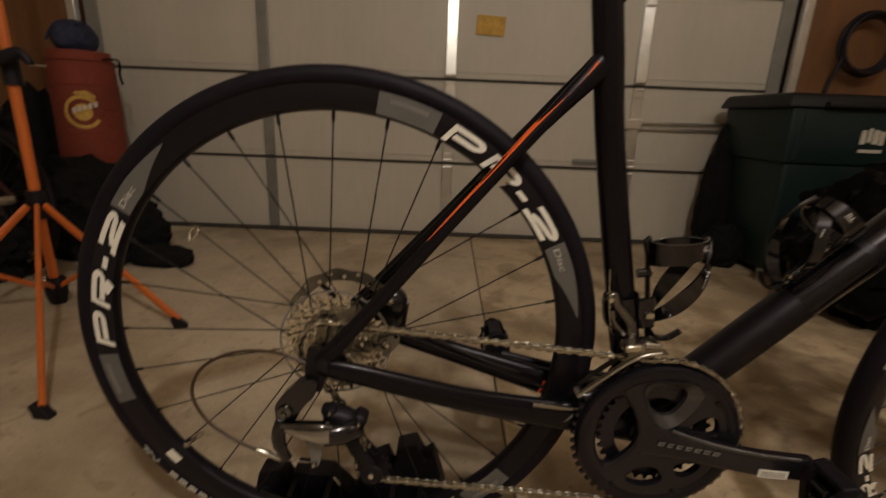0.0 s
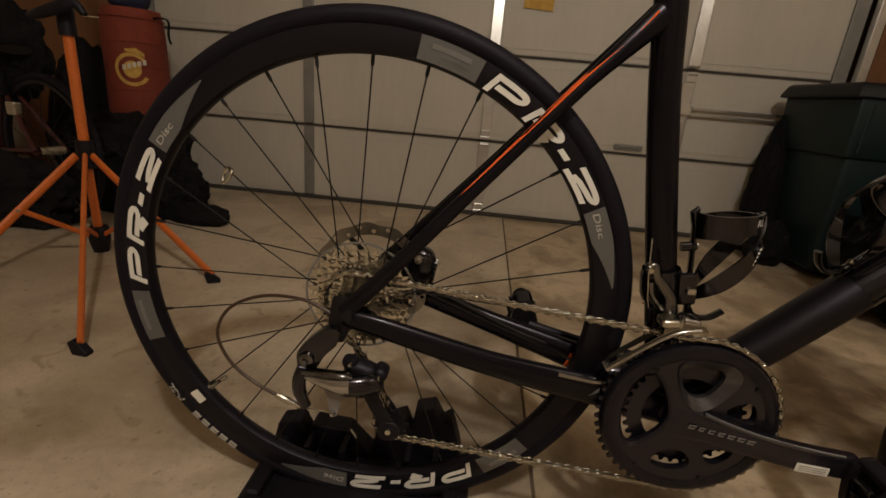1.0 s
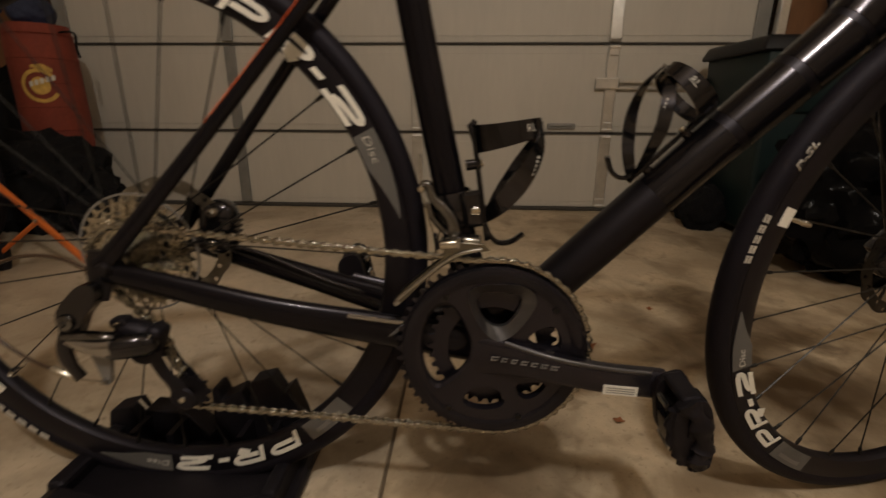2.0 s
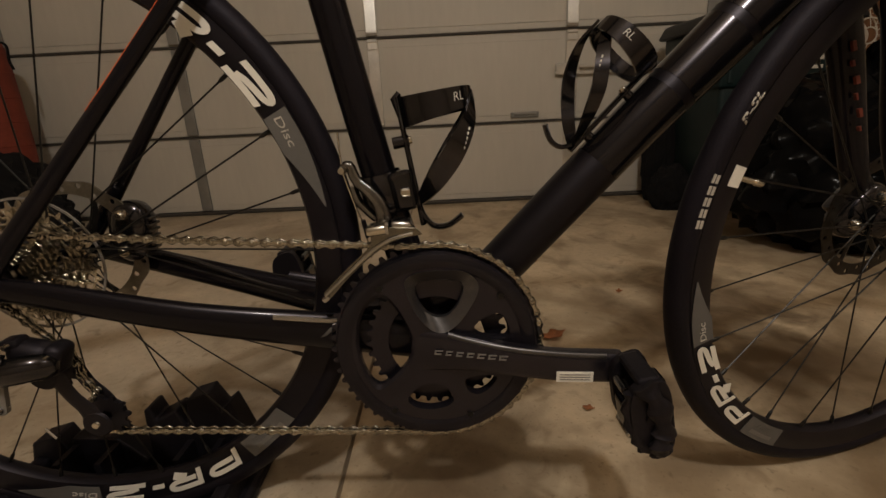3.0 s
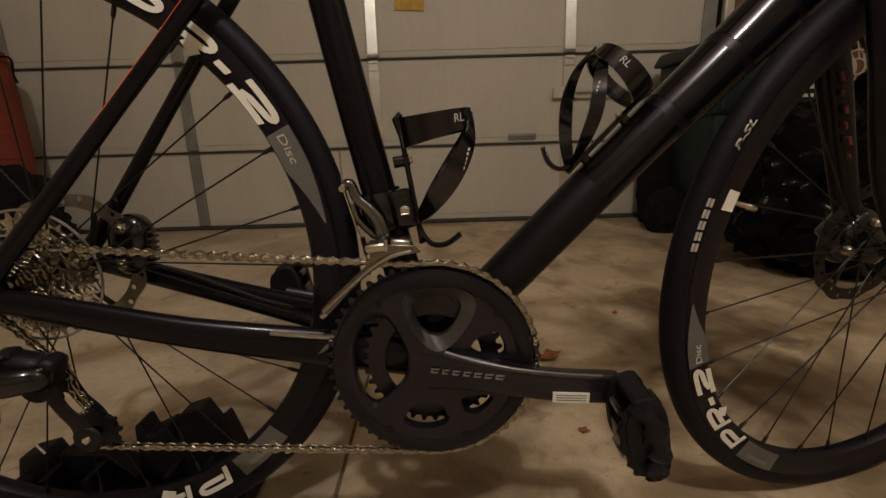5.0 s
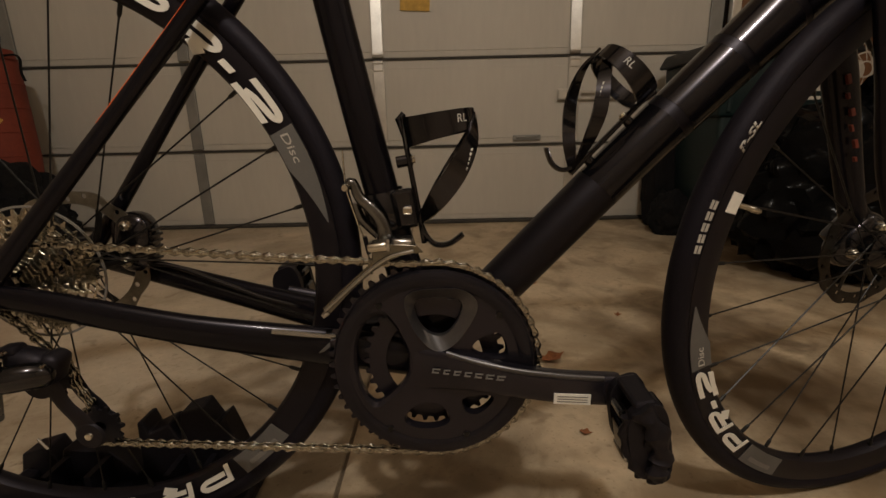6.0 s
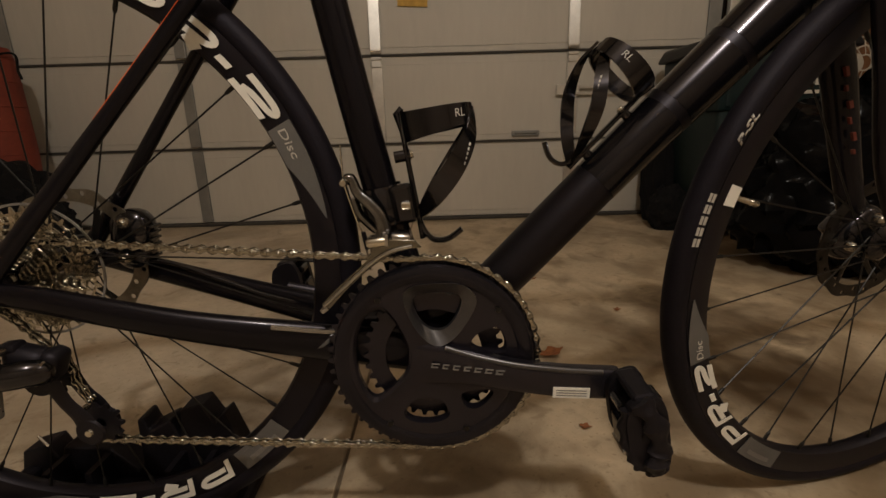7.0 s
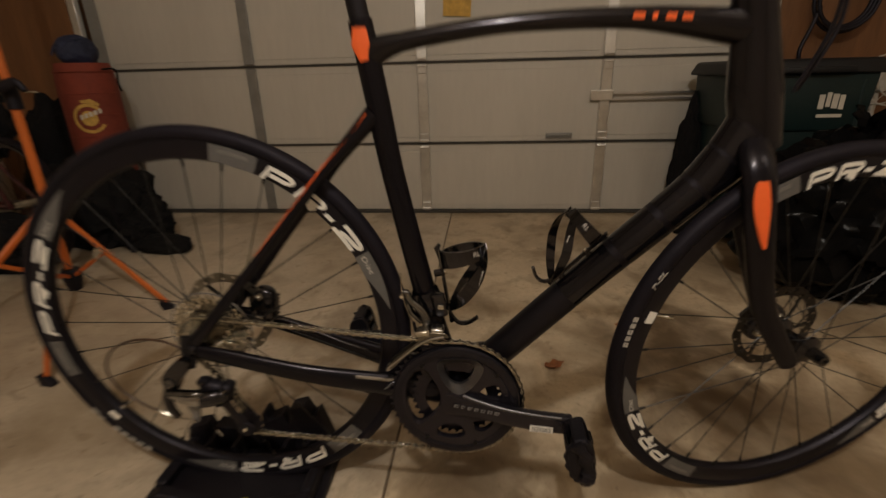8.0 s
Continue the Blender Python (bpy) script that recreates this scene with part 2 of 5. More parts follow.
def plate(bm, pts, y0, y1, holes=()):
    """A plate cut along a closed outline of (x, z), from y0 to y1, with holes bridged as separate outlines."""
    loops = [list(pts)] + [list(h) for h in holes]
    fill = bmesh.new()
    edges = []
    for lp in loops:
        vs = [fill.verts.new((x, y0, z)) for x, z in lp]
        edges += [fill.edges.new((vs[i], vs[(i + 1) % len(vs)])) for i in range(len(vs))]
    bmesh.ops.triangle_fill(fill, use_beauty=True, edges=edges)
    res = bmesh.ops.extrude_face_region(fill, geom=fill.faces[:])
    bmesh.ops.translate(fill, vec=(0, y1 - y0, 0), verts=[v for v in res["geom"] if isinstance(v, bmesh.types.BMVert)])
    join(bm, fill)
    return bm


def join(bm, other, m=None):
    if m is not None:
        bmesh.ops.transform(other, matrix=m, verts=other.verts[:])
    me = bpy.data.meshes.new("tmp")
    other.to_mesh(me)
    other.free()
    bm.from_mesh(me)
    bpy.data.meshes.remove(me)
    return bm


def lettering(body, size, squeeze=1.0, slant=0.0, bold=0.0):
    """Flat outlines of the words, as a bmesh in x and y, starting at the origin."""
    cu = bpy.data.curves.new("words", "FONT")
    cu.body, cu.size, cu.shear, cu.resolution_u, cu.offset = body, size, slant, 3, bold
    ob = new("words", cu)
    dg = bpy.context.evaluated_depsgraph_get()
    me = bpy.data.meshes.new_from_object(ob.evaluated_get(dg))
    bpy.data.objects.remove(ob)
    bm = bmesh.new()
    bm.from_mesh(me)
    bpy.data.meshes.remove(me)
    for v in bm.verts:
        v.co.x *= squeeze
    return bm


def circle(cx, cz, r, n=40, a0=0.0):
    return [(cx + r * math.cos(a0 + 2 * math.pi * k / n), cz + r * math.sin(a0 + 2 * math.pi * k / n)) for k in range(n)]


# ---- the garage ----
DOOR_Y = 1.85
X0, X1, Y0, CEIL = -2.30, 2.75, -3.2, 2.45
DX0, DX1 = -1.60, 1.72
JOINT_X = 0.272

floor = part("floor", box(bmesh.new(), ((X0 + X1) / 2, (Y0 + 2.2) / 2, -0.054), (X1 - X0, 2.2 - Y0, 0.10)), M_JOINT)
tagged(floor, "stained tan concrete garage floor with a sawn joint", "floor", kind="structure")
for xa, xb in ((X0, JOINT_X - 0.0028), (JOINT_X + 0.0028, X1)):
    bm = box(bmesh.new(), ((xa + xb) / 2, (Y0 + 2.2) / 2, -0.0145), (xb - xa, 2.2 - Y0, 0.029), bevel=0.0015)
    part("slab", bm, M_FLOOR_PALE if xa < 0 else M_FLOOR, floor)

bm = box(bmesh.new(), ((X0 + X1) / 2, (Y0 + 2.2) / 2, CEIL + 0.05), (X1 - X0, 2.2 - Y0, 0.1))
tagged(part("ceiling", bm, M_WALL), "plain painted garage ceiling", "ceiling", kind="structure")
for nm, c, s in (("wall_west", (X0 - 0.05, (Y0 + 2.2) / 2, CEIL / 2), (0.1, 2.2 - Y0, CEIL)),
                 ("wall_east", (X1 + 0.05, (Y0 + 2.2) / 2, CEIL / 2), (0.1, 2.2 - Y0, CEIL)),
                 ("wall_south", ((X0 + X1) / 2, Y0 - 0.05, CEIL / 2), (X1 - X0, 0.1, CEIL))):
    tagged(part(nm, box(bmesh.new(), c, s), M_WALL), "plain painted garage wall", "wall", kind="structure")
# plywood on both sides of the door
for nm, xa, xb in (("wall_north_1", X0, DX0 - 0.05), ("wall_north_2", DX1 + 0.05, X1)):
    bm = box(bmesh.new(), ((xa + xb) / 2, DOOR_Y + 0.0, CEIL / 2), (xb - xa, 0.12, CEIL))
    tagged(part(nm, bm, M_PLY), "warm brown plywood panel wall beside the door", "wall", kind="structure")
bm = box(bmesh.new(), ((DX0 + DX1) / 2, DOOR_Y, (1.99 + CEIL) / 2), (DX1 - DX0 + 0.1, 0.12, CEIL - 1.99))
tagged(part("wall_north_3", bm, M_WALL), "plain wall above the garage door", "wall", kind="structure")

# sectional door: sections, stiles, struts and tracks
door = thing("door_1", "closed cream sectional garage door with steel stiles", "garage door", (0, DOOR_Y, 0), kind="structure")
LINES = [0.012, 0.382, 0.785, 1.19, 1.59, 1.98]
STILES = [-0.765, 0.135, 1.05]
for z0, z1 in zip(LINES, LINES[1:]):
    bm = box(bmesh.new(), ((DX0 + DX1) / 2, 0.03, (z0 + z1) / 2), (DX1 - DX0, 0.05, z1 - z0 - 0.010), bevel=0.004)
    sec = part("section", bm, M_DOOR, door)
    # pressed ribs on the section's inner skin
    xs = [DX0] + STILES + [DX1]
    for xa, xb in zip(xs, xs[1:]):
        bm = box(bmesh.new(), ((xa + xb) / 2, 0.0040, (z0 + z1) / 2 - 0.005), (xb - xa, 0.004, z1 - z0 - 0.075), bevel=0.0019, seg=3)
        part("pressed_panel", bm, M_DOOR, sec)
bm = box(bmesh.new(), ((DX0 + DX1) / 2, 0.06, 1.0), (DX1 - DX0, 0.006, 1.96))
part("weather_backing", bm, M_GAP, door)
bm = box(bmesh.new(), ((DX0 + DX1) / 2, 0.008, 0.009), (DX1 - DX0, 0.05, 0.017), bevel=0.006)
part("bottom_seal", bm, M_GAP, door, "black rubber bottom seal")
# dark strips paint the shadow lines between the sections
for z in LINES[1:-1]:
    bm = box(bmesh.new(), ((DX0 + DX1) / 2, -0.001, z), (DX1 - DX0 - 0.01, 0.006, 0.009))
    part("joint_shadow_line", bm, M_GAP, door)
for i, x in enumerate(STILES):
    for z0, z1 in zip(LINES, LINES[1:]):
        m = M_STILE_GREY if i == 0 else M_STILE
        bm = box(bmesh.new(), (x, -0.006, (z0 + z1) / 2), (0.052, 0.012, z1 - z0 - 0.02), bevel=0.003)
        if 0.7 < z0 < 1.0:
            for v in bm.verts:
                v.co.y += -0.010 if v.co.z < (z0 + z1) / 2 else 0.009
        st = part("stile", bm, m, door, "dull grey steel stile" if i == 0 else "galvanised steel stile")
        if i:
            for zz in (z0 + 0.03, z1 - 0.03):
                bm = box(bmesh.new(), (x, -0.016, zz), (0.045, 0.008, 0.045), bevel=0.002)
                box(bm, (x, -0.022, zz + (0.012 if zz > (z0 + z1) / 2 else -0.012)), (0.05, 0.01, 0.009), bevel=0.003)
                part("hinge", bm, M_STILE, st)
for x in (DX0 + 0.03, DX1 - 0.03):
    bm = box(bmesh.new(), (x, -0.006, 0.995), (0.06, 0.012, 1.96), bevel=0.003)
    part("end_stile", bm, M_STILE_GREY, door)
for x, w in ((DX0 - 0.03, 0.035), (DX1 + 0.03, 0.035)):
    bm = box(bmesh.new(), (x, -0.055, 1.0), (w, 0.006, 2.0))
    box(bm, (x - w / 2, -0.04, 1.0), (0.004, 0.03, 2.0))
    box(bm, (x + w / 2, -0.04, 1.0), (0.004, 0.03, 2.0))
    part("track", bm, M_STILE, door, "galvanised vertical track")
# lock bar, handle, note
bm = box(bmesh.new(), (1.03, -0.020, 0.610), (0.11, 0.012, 0.05), bevel=0.004)
box(bm, (1.36, -0.018, 0.618), (0.64, 0.008, 0.010))
box(bm, (1.36, -0.018, 0.590), (0.64, 0.008, 0.010))
part("lock_bar", bm, M_STILE, door, "slotted steel lock bar")
bm = box(bmesh.new(), (0.835, -0.004, 0.415), (0.135, 0.008, 0.026), bevel=0.003)
box(bm, (0.835, -0.010, 0.418), (0.105, 0.010, 0.010), bevel=0.003)
part("lift_handle", bm, M_STILE_GREY, door, "recessed metal lift handle")
bm = box(bmesh.new(), (0.315, -0.004, 1.03), (0.135, 0.004, 0.085), rot=Matrix.Rotation(radians(3), 3, "Y"))
part("label_sheet", bm, M_YELLOW, door, "faded yellow warning label")

# ---- the road bicycle ----
WR = 0.336
bike = thing("road_bicycle", "black carbon road bicycle with orange accents in a floor stand", "bicycle")


def arc_words(body, r, start, size, y, squeeze, slant=0.0, direction=-1, bold=0.0, span=0.0):
    """Words bent along a circle round the y axis, reading clockwise, tops outwards."""
    bm = lettering(body, size, squeeze, slant, bold)
    if span:
        lo, hi = min(v.co.x for v in bm.verts), max(v.co.x for v in bm.verts)
        for v in bm.verts:
            v.co.x = (v.co.x - lo) / (hi - lo) * span * r
    for v in bm.verts:
        a = start + direction * v.co.x / r
        rr = r + v.co.y
        v.co = Vector((rr * math.cos(a), y, rr * math.sin(a)))
    ex = bmesh.ops.extrude_face_region(bm, geom=bm.faces[:])
    bmesh.ops.translate(bm, vec=(0, 0.0006, 0), verts=[v for v in ex["geom"] if isinstance(v, bmesh.types.BMVert)])
    return bm


def stroke(bm, path, width, place, y):
    """A flat ribbon of even width along a path in letter space, bent by place()."""
    pts = [Vector(path[0])]
    for q in path[1:]:
        q, p = Vector(q), pts[-1].copy()
        n = max(1, int((q - p).length / 0.18))
        pts += [p.lerp(q, (k + 1) / n) for k in range(n)]
    rows = []
    for i, p in enumerate(pts):
        d0 = (p - pts[i - 1]).normalized() if i else (pts[1] - p).normalized()
        d1 = (pts[i + 1] - p).normalized() if i + 1 < len(pts) else d0
        m = (d0 + d1).normalized()
        w = width / 2 / max(0.55, m.dot(d0))
        n = Vector((-m.y, m.x))
        rows.append([bm.verts.new(place(*(p + n * w * s), yy)) for s, yy in ((1, y), (-1, y), (-1, y + 0.0006), (1, y + 0.0006))])
    for r1, r2 in zip(rows, rows[1:]):
        for i in range(4):
            bm.faces.new((r1[i], r1[(i + 1) % 4], r2[(i + 1) % 4], r2[i]))
    bm.faces.new(rows[0])
    bm.faces.new(rows[-1][::-1])
    return bm


def rim_words(start, span, r0, r1, y):
    """The rim's wide slanted letters P R - 2 from bold strokes, reading clockwise."""
    bm = bmesh.new()
    total, slant, w = 7.75, 0.34, 0.27

    def bowl(u, x1, top, low):
        mid, h = (top + low) / 2, (top - low) / 2
        return [(x1 - 0.42 + 0.42 * math.sin(t), mid + h * math.cos(t)) for t in [math.pi * k / 8 for k in range(9)]]

    def place_at(u0):
        def place(u, v, yy):
            a = start - span * (u0 + u + slant * v) / total
            rr = r0 + (r1 - r0) * v
            return (rr * math.cos(a), yy, rr * math.sin(a))
        return place

    for u0 in (0.0, 2.25):
        f = place_at(u0)
        stroke(bm, [(0.22, 0.0), (0.22, 0.865)] + bowl(u0, 1.80, 0.865, 0.42) + [(0.44, 0.42)], w, f, y)
        if u0:
            stroke(bm, [(0.95, 0.29), (1.62, 0.0)], 0.42, f, y + 0.0001)
    stroke(bm, [(0.0, 0.42), (0.62, 0.42)], w, place_at(4.45), y)
    f = place_at(5.45)
    stroke(bm, [(0.10, 0.865)] + bowl(0, 1.85, 0.865, 0.50) + [(0.75, 0.42), (0.38, 0.29)], w, f, y)
    stroke(bm, [(0.0, 0.135), (1.88, 0.135)], w, f, y + 0.0001)
    bmesh.ops.recalc_face_normals(bm, faces=bm.faces[:])
    return bm


def arc_band(r0, r1, a0, a1, y, n=14, tip=0.0):
    """A thin band between two radii; tip draws its far end out to a point."""
    bm = bmesh.new()
    rows = []
    for k in range(n + 1):
        t = k / n
        lo, hi = r0, r1
        if tip and t > 1 - tip:
            s = (t - 1 + tip) / tip
            hi = r1 - (r1 - r0) * s * 0.15
            lo = r0 + (r1 - r0) * s * 0.8
        a = a0 + (a1 - a0) * t
        rows.append([bm.verts.new((rr * math.cos(a), yy, rr * math.sin(a))) for rr, yy in ((lo, y), (hi, y), (hi, y + 0.0006), (lo, y + 0.0006))])
    for k in range(n):
        for i in range(4):
            bm.faces.new((rows[k][i], rows[k][(i + 1) % 4], rows[k + 1][(i + 1) % 4], rows[k + 1][i]))
    bm.faces.new(rows[0])
    bm.faces.new(rows[-1][::-1])
    return bm


def wheel(name, label, place, spoke_phase, words_at, valve_at, tyre_words_at, fit=1.0, mark_step=3.0, rotor=M_ROTOR):
    prof = [(0.286, -0.004), (0.289, -0.0088), (0.297, -0.0112), (0.306, -0.0118), (0.3155, -0.0112), (0.3155, 0.0112), (0.306, 0.0118), (0.297, 0.0112), (0.289, 0.0088), (0.286, 0.004)]
    rim = part(name, lathe(bmesh.new(), prof, 144), M_RIM, bike, label, smooth=True)
    rim.matrix_basis = place
    tp = []
    for k in range(17):
        t = radians(-138 + 276 * k / 16)
        tp.append((0.3235 + 0.0128 * math.cos(t), 0.0136 * math.sin(t)))
    part("tyre", lathe(bmesh.new(), tp, 144), M_TYRE, rim, "black road tyre", smooth=True)
    # hub
    hp = [(0.004, -0.056), (0.009, -0.056), (0.011, -0.046), (0.011, -0.032), (0.023, -0.026), (0.023, -0.020), (0.012, -0.014), (0.011, 0.020), (0.023, 0.028), (0.023, 0.034), (0.013, 0.040), (0.012, 0.056), (0.004, 0.056)]
    part("hub", lathe(bmesh.new(), hp, 28), M_GLOSS, rim, "black disc hub", smooth=True)
    # rotor
    holes = []
    n = 24
    outer = [((0.0795 + 0.0016 * math.sin(12 * 2 * math.pi * k / 96)) * math.cos(2 * math.pi * k / 96), (0.0795 + 0.0016 * math.sin(12 * 2 * math.pi * k / 96)) * math.sin(2 * math.pi * k / 96)) for k in range(96)]
    holes.append(circle(0, 0, 0.0635, 60))
    for k in range(n):
        a = 2 * math.pi * k / n
        rr = 0.0715 + (0.0028 if k % 2 else -0.0028)
        holes.append(circle(rr * math.cos(a), rr * math.sin(a), 0.0031, 8))
    bm = plate(bmesh.new(), outer, 0.0435, 0.0453, holes)
    part("brake_rotor", bm, rotor, rim, "drilled steel brake rotor")
    for k in range(6):
        a = 2 * math.pi * k / 6
        part("rotor_arm", sweep(bmesh.new(), [(0.022 * math.cos(a - 0.5), 0.0444, 0.022 * math.sin(a - 0.5)), (0.045 * math.cos(a - 0.15), 0.0444, 0.045 * math.sin(a - 0.15)), (0.0650 * math.cos(a), 0.0444, 0.0650 * math.sin(a))], [(0.004, 0.0009)] * 3, 6), M_DARKSTEEL, rim)
    # spokes: two mirrored meshes shared round the wheel
    count = 28
    for k in range(count):
        side = -1 if k % 2 else 1
        lead = 1 if (k // 2) % 2 else -1
        a = spoke_phase + 2 * math.pi * k / count
        b = a + lead * radians(68)
        yh = (0.031 if side > 0 else -0.023)
        p0 = Vector((0.0215 * math.cos(b), yh, 0.0215 * math.sin(b)))
        p1 = Vector((0.2868 * math.cos(a), 0.002 * side, 0.2868 * math.sin(a)))
        part("spoke", sweep(bmesh.new(), [p0, p1], [0.00095, 0.00095], 6), M_SPOKE, rim)
        d = (p1 - p0).normalized()
        bm = sweep(bmesh.new(), [p1 - d * 0.013, p1 - d * 0.010, p1 + d * 0.002], [0.0013, 0.0022, 0.0022], 8)
        part("nipple", bm, M_SPOKE, rim)
    # decals
    y = -0.0126
    for k in range(3):
        a = words_at + k * 2 * math.pi / 3
        part("decal", rim_words(a, radians(36.5 * fit), 0.2892, 0.3120, y - 0.0004), M_WHITE, rim, "white slanted rim lettering")
        part("decal", arc_words("Disc", 0.2985, a - radians(38.0 * fit), 0.0112, y - 0.0008, 1.25, 0.1, span=radians(5.8 * fit)), M_PALEINK, rim, "thin white rim lettering")
        part("decal", arc_band(0.2895, 0.3145, a - radians(37.2 * fit), a - radians(56 * fit), y, 18, 0.62), M_GREY, rim, "grey swoosh")
        part("decal", arc_band(0.2895, 0.3145, a + radians(1.5), a + radians(15), y, 10), M_GREY, rim, "grey block")
        part("decal", arc_band(0.3035, 0.3090, a + radians(12.4), a + radians(4.0), y - 0.0005, 8), M_SILVER, rim, "small pale bar")
        for rr in (0.2950, 0.2985):
            part("decal", arc_band(rr - 0.0007, rr, a + radians(10.5), a + radians(4), y - 0.0005), M_GREY, rim)
    # valve and its sticker
    c, s = math.cos(valve_at), math.sin(valve_at)
    q = lambda r: (r * c, 0.0, r * s)
    bm = sweep(bmesh.new(), [q(0.290), q(0.284), q(0.283), q(0.262), q(0.261), q(0.252)], [0.005, 0.005, 0.0028, 0.0028, 0.0036, 0.003], 10)
    part("valve", bm, M_STEEL, rim, "brass presta valve", smooth=True)
    part("valve_sticker", arc_band(0.2935, 0.3065, valve_at - 0.034, valve_at + 0.034, y), M_WHITE, rim, "white paper sticker")
    # sidewall marks: bars for the maker's name, the type in letters
    y = -0.0129
    for k in range(5):
        a = tyre_words_at - radians(mark_step) * k
        bm = arc_band(0.3200, 0.3275, a, a - radians(mark_step * 0.74), y - 0.0006, 4)
        part("tyre_mark", bm, M_PALEINK, rim)
    part("tyre_mark", arc_words("P-SL", 0.3205, tyre_words_at - radians(18), 0.0100, y - 0.0006, 1.75, 0.2, bold=0.0003), M_PALEINK, rim)
    return rim


rear = wheel("rear_wheel", "black alloy rear wheel with white lettering", pose(0, 0, WR), radians(64), radians(64.6), radians(219), radians(236))
front_place = pose(0.952, 0.026, 0.3180, 0, 0, 14.0) @ pose(0, 0, 0, 4.4, 0, 0) @ Matrix.Scale(0.95, 4)
wheel("front_wheel", "black alloy front wheel with white lettering", front_place, radians(60), radians(228.5), radians(163), radians(173.0), 0.80, 2.0, M_ROTOR_DULL)

# frame tubes
V = Vector
BB = V((0.411, 0, 0.236))


def tube(name, pts, radii, material=M_CARBON, label="", seg=20, steps=5):
    path = smooth_path(pts, steps)
    rad = []
    n = len(pts) - 1
    for i in range(len(path)):
        t = i / (len(path) - 1) * n
        j = min(int(t), n - 1)
        a, b = radii[j], radii[j + 1]
        rad.append((a[0] + (b[0] - a[0]) * (t - j), a[1] + (b[1] - a[1]) * (t - j)))
    return part(name, sweep(bmesh.new(), path, rad, seg), material, bike, label, smooth=True)


tube("seat_tube", [(0.402, 0, 0.245), (0.366, 0, 0.39), (0.324, 0, 0.59), (0.307, 0, 0.70), (0.291, 0, 0.80)],
                 [(0.024, 0.022), (0.0180, 0.0165), (0.0168, 0.0150), (0.0172, 0.0150), (0.0165, 0.0145)])
tube("seat_post", [(0.292, 0, 0.795), (0.277, 0, 0.88), (0.262, 0, 0.96)], [(0.0135, 0.0125)] * 3, M_MATT)
tube("top_tube", [(0.296, 0, 0.756), (0.345, 0, 0.772), (0.484, 0, 0.789), (0.64, 0, 0.791), (0.78, 0, 0.775)],
                [(0.024, 0.014), (0.0125, 0.015), (0.0115, 0.016), (0.0135, 0.018), (0.024, 0.02)], M_FRAME_GLOSS)
tube("head_tube", [(0.770, 0, 0.850), (0.785, 0, 0.78), (0.800, 0, 0.70), (0.816, 0, 0.628)], [(0.026, 0.022), (0.027, 0.022), (0.034, 0.024), (0.030, 0.026)], M_FRAME_GLOSS)
down_tube = tube("down_tube", [(0.420, 0, 0.243), (0.48, 0, 0.303), (0.611, 0, 0.438), (0.748, 0, 0.574), (0.808, 0, 0.648)],
                 [(0.027, 0.03), (0.0245, 0.027), (0.0245, 0.026), (0.0275, 0.026), (0.040, 0.025)], M_DOWN)
spine = smooth_path([(0.420, 0, 0.243), (0.48, 0, 0.303), (0.611, 0, 0.438), (0.748, 0, 0.574), (0.808, 0, 0.648)], 40)
for ka, kb in ((72, 90), (92, 105), (107, 119), (121, 136), (138, 158)):
    rows = range(ka, kb + 1)
    sec = [(0.0245 + 0.003 * max(0.0, (k - 80) / 40) + (0.0125 * (k - 120) / 40 if k > 120 else 0.0) * 0.92 + 0.00025, 0.02625) for k in rows]
    part("gloss_band", sweep(bmesh.new(), [spine[k] for k in rows], sec, 28, caps=False), M_FRAME_GLOSS, down_tube, "clear-gloss black lettering block", smooth=True)
bm = lathe(bmesh.new(), [(0.0, -0.043), (0.024, -0.043), (0.027, -0.040), (0.027, 0.040), (0.024, 0.043), (0.0, 0.043)], 32, BB, closed=False)
part("bottom_bracket", bm, M_CARBON, bike, smooth=True)
tube("frame_junction", [(0.372, 0, 0.300), (0.410, 0, 0.276), (0.462, 0, 0.296)], [(0.016, 0.018), (0.036, 0.032), (0.020, 0.024)], M_CARBON, steps=6)
for s in (-1, 1):
    tube("chainstay", [(-0.006, 0.068 * s, 0.330), (0.035, 0.065 * s, 0.322), (0.17, 0.055 * s, 0.286), (0.30, 0.036 * s, 0.256), (0.400, 0.024 * s, 0.236)],
         [(0.010, 0.005), (0.0135, 0.008), (0.016, 0.010), (0.021, 0.011), (0.024, 0.014)])
    tube("seatstay", [(-0.006, 0.068 * s, 0.338), (0.03, 0.064 * s, 0.376), (0.135, 0.042 * s, 0.497), (0.235, 0.024 * s, 0.612), (0.302, 0.008 * s, 0.682)],
         [(0.012, 0.006), (0.0092, 0.0065), (0.0074, 0.0066), (0.0076, 0.0068), (0.014, 0.008)])
    tube("dropout", [(-0.010, 0.066 * s, 0.355), (-0.010, 0.067 * s, 0.330), (-0.016, 0.067 * s, 0.300)], [(0.010, 0.005), (0.015, 0.005), (0.010, 0.005)], M_MATT)


def polar(cx, cz, r, deg):
    return (cx + r * math.cos(radians(deg)), cz + r * math.sin(radians(deg)))


def rounded(pts, r, n=4):
    """A closed outline with its corners rounded."""
    out = []
    m = len(pts)
    for i in range(m):
        p0, p1, p2 = V(pts[i - 1]), V(pts[i]), V(pts[(i + 1) % m])
        d0, d1 = (p0 - p1), (p2 - p1)
        a = min(r, d0.length * 0.45)
        b = min(r, d1.length * 0.45)
        s, e = p1 + d0.normalized() * a, p1 + d1.normalized() * b
        for k in range(n + 1):
            t = k / n
            q = s * (1 - t) ** 2 + p1 * 2 * t * (1 - t) + e * t * t
            out.append((q.x, q.y))
    return out


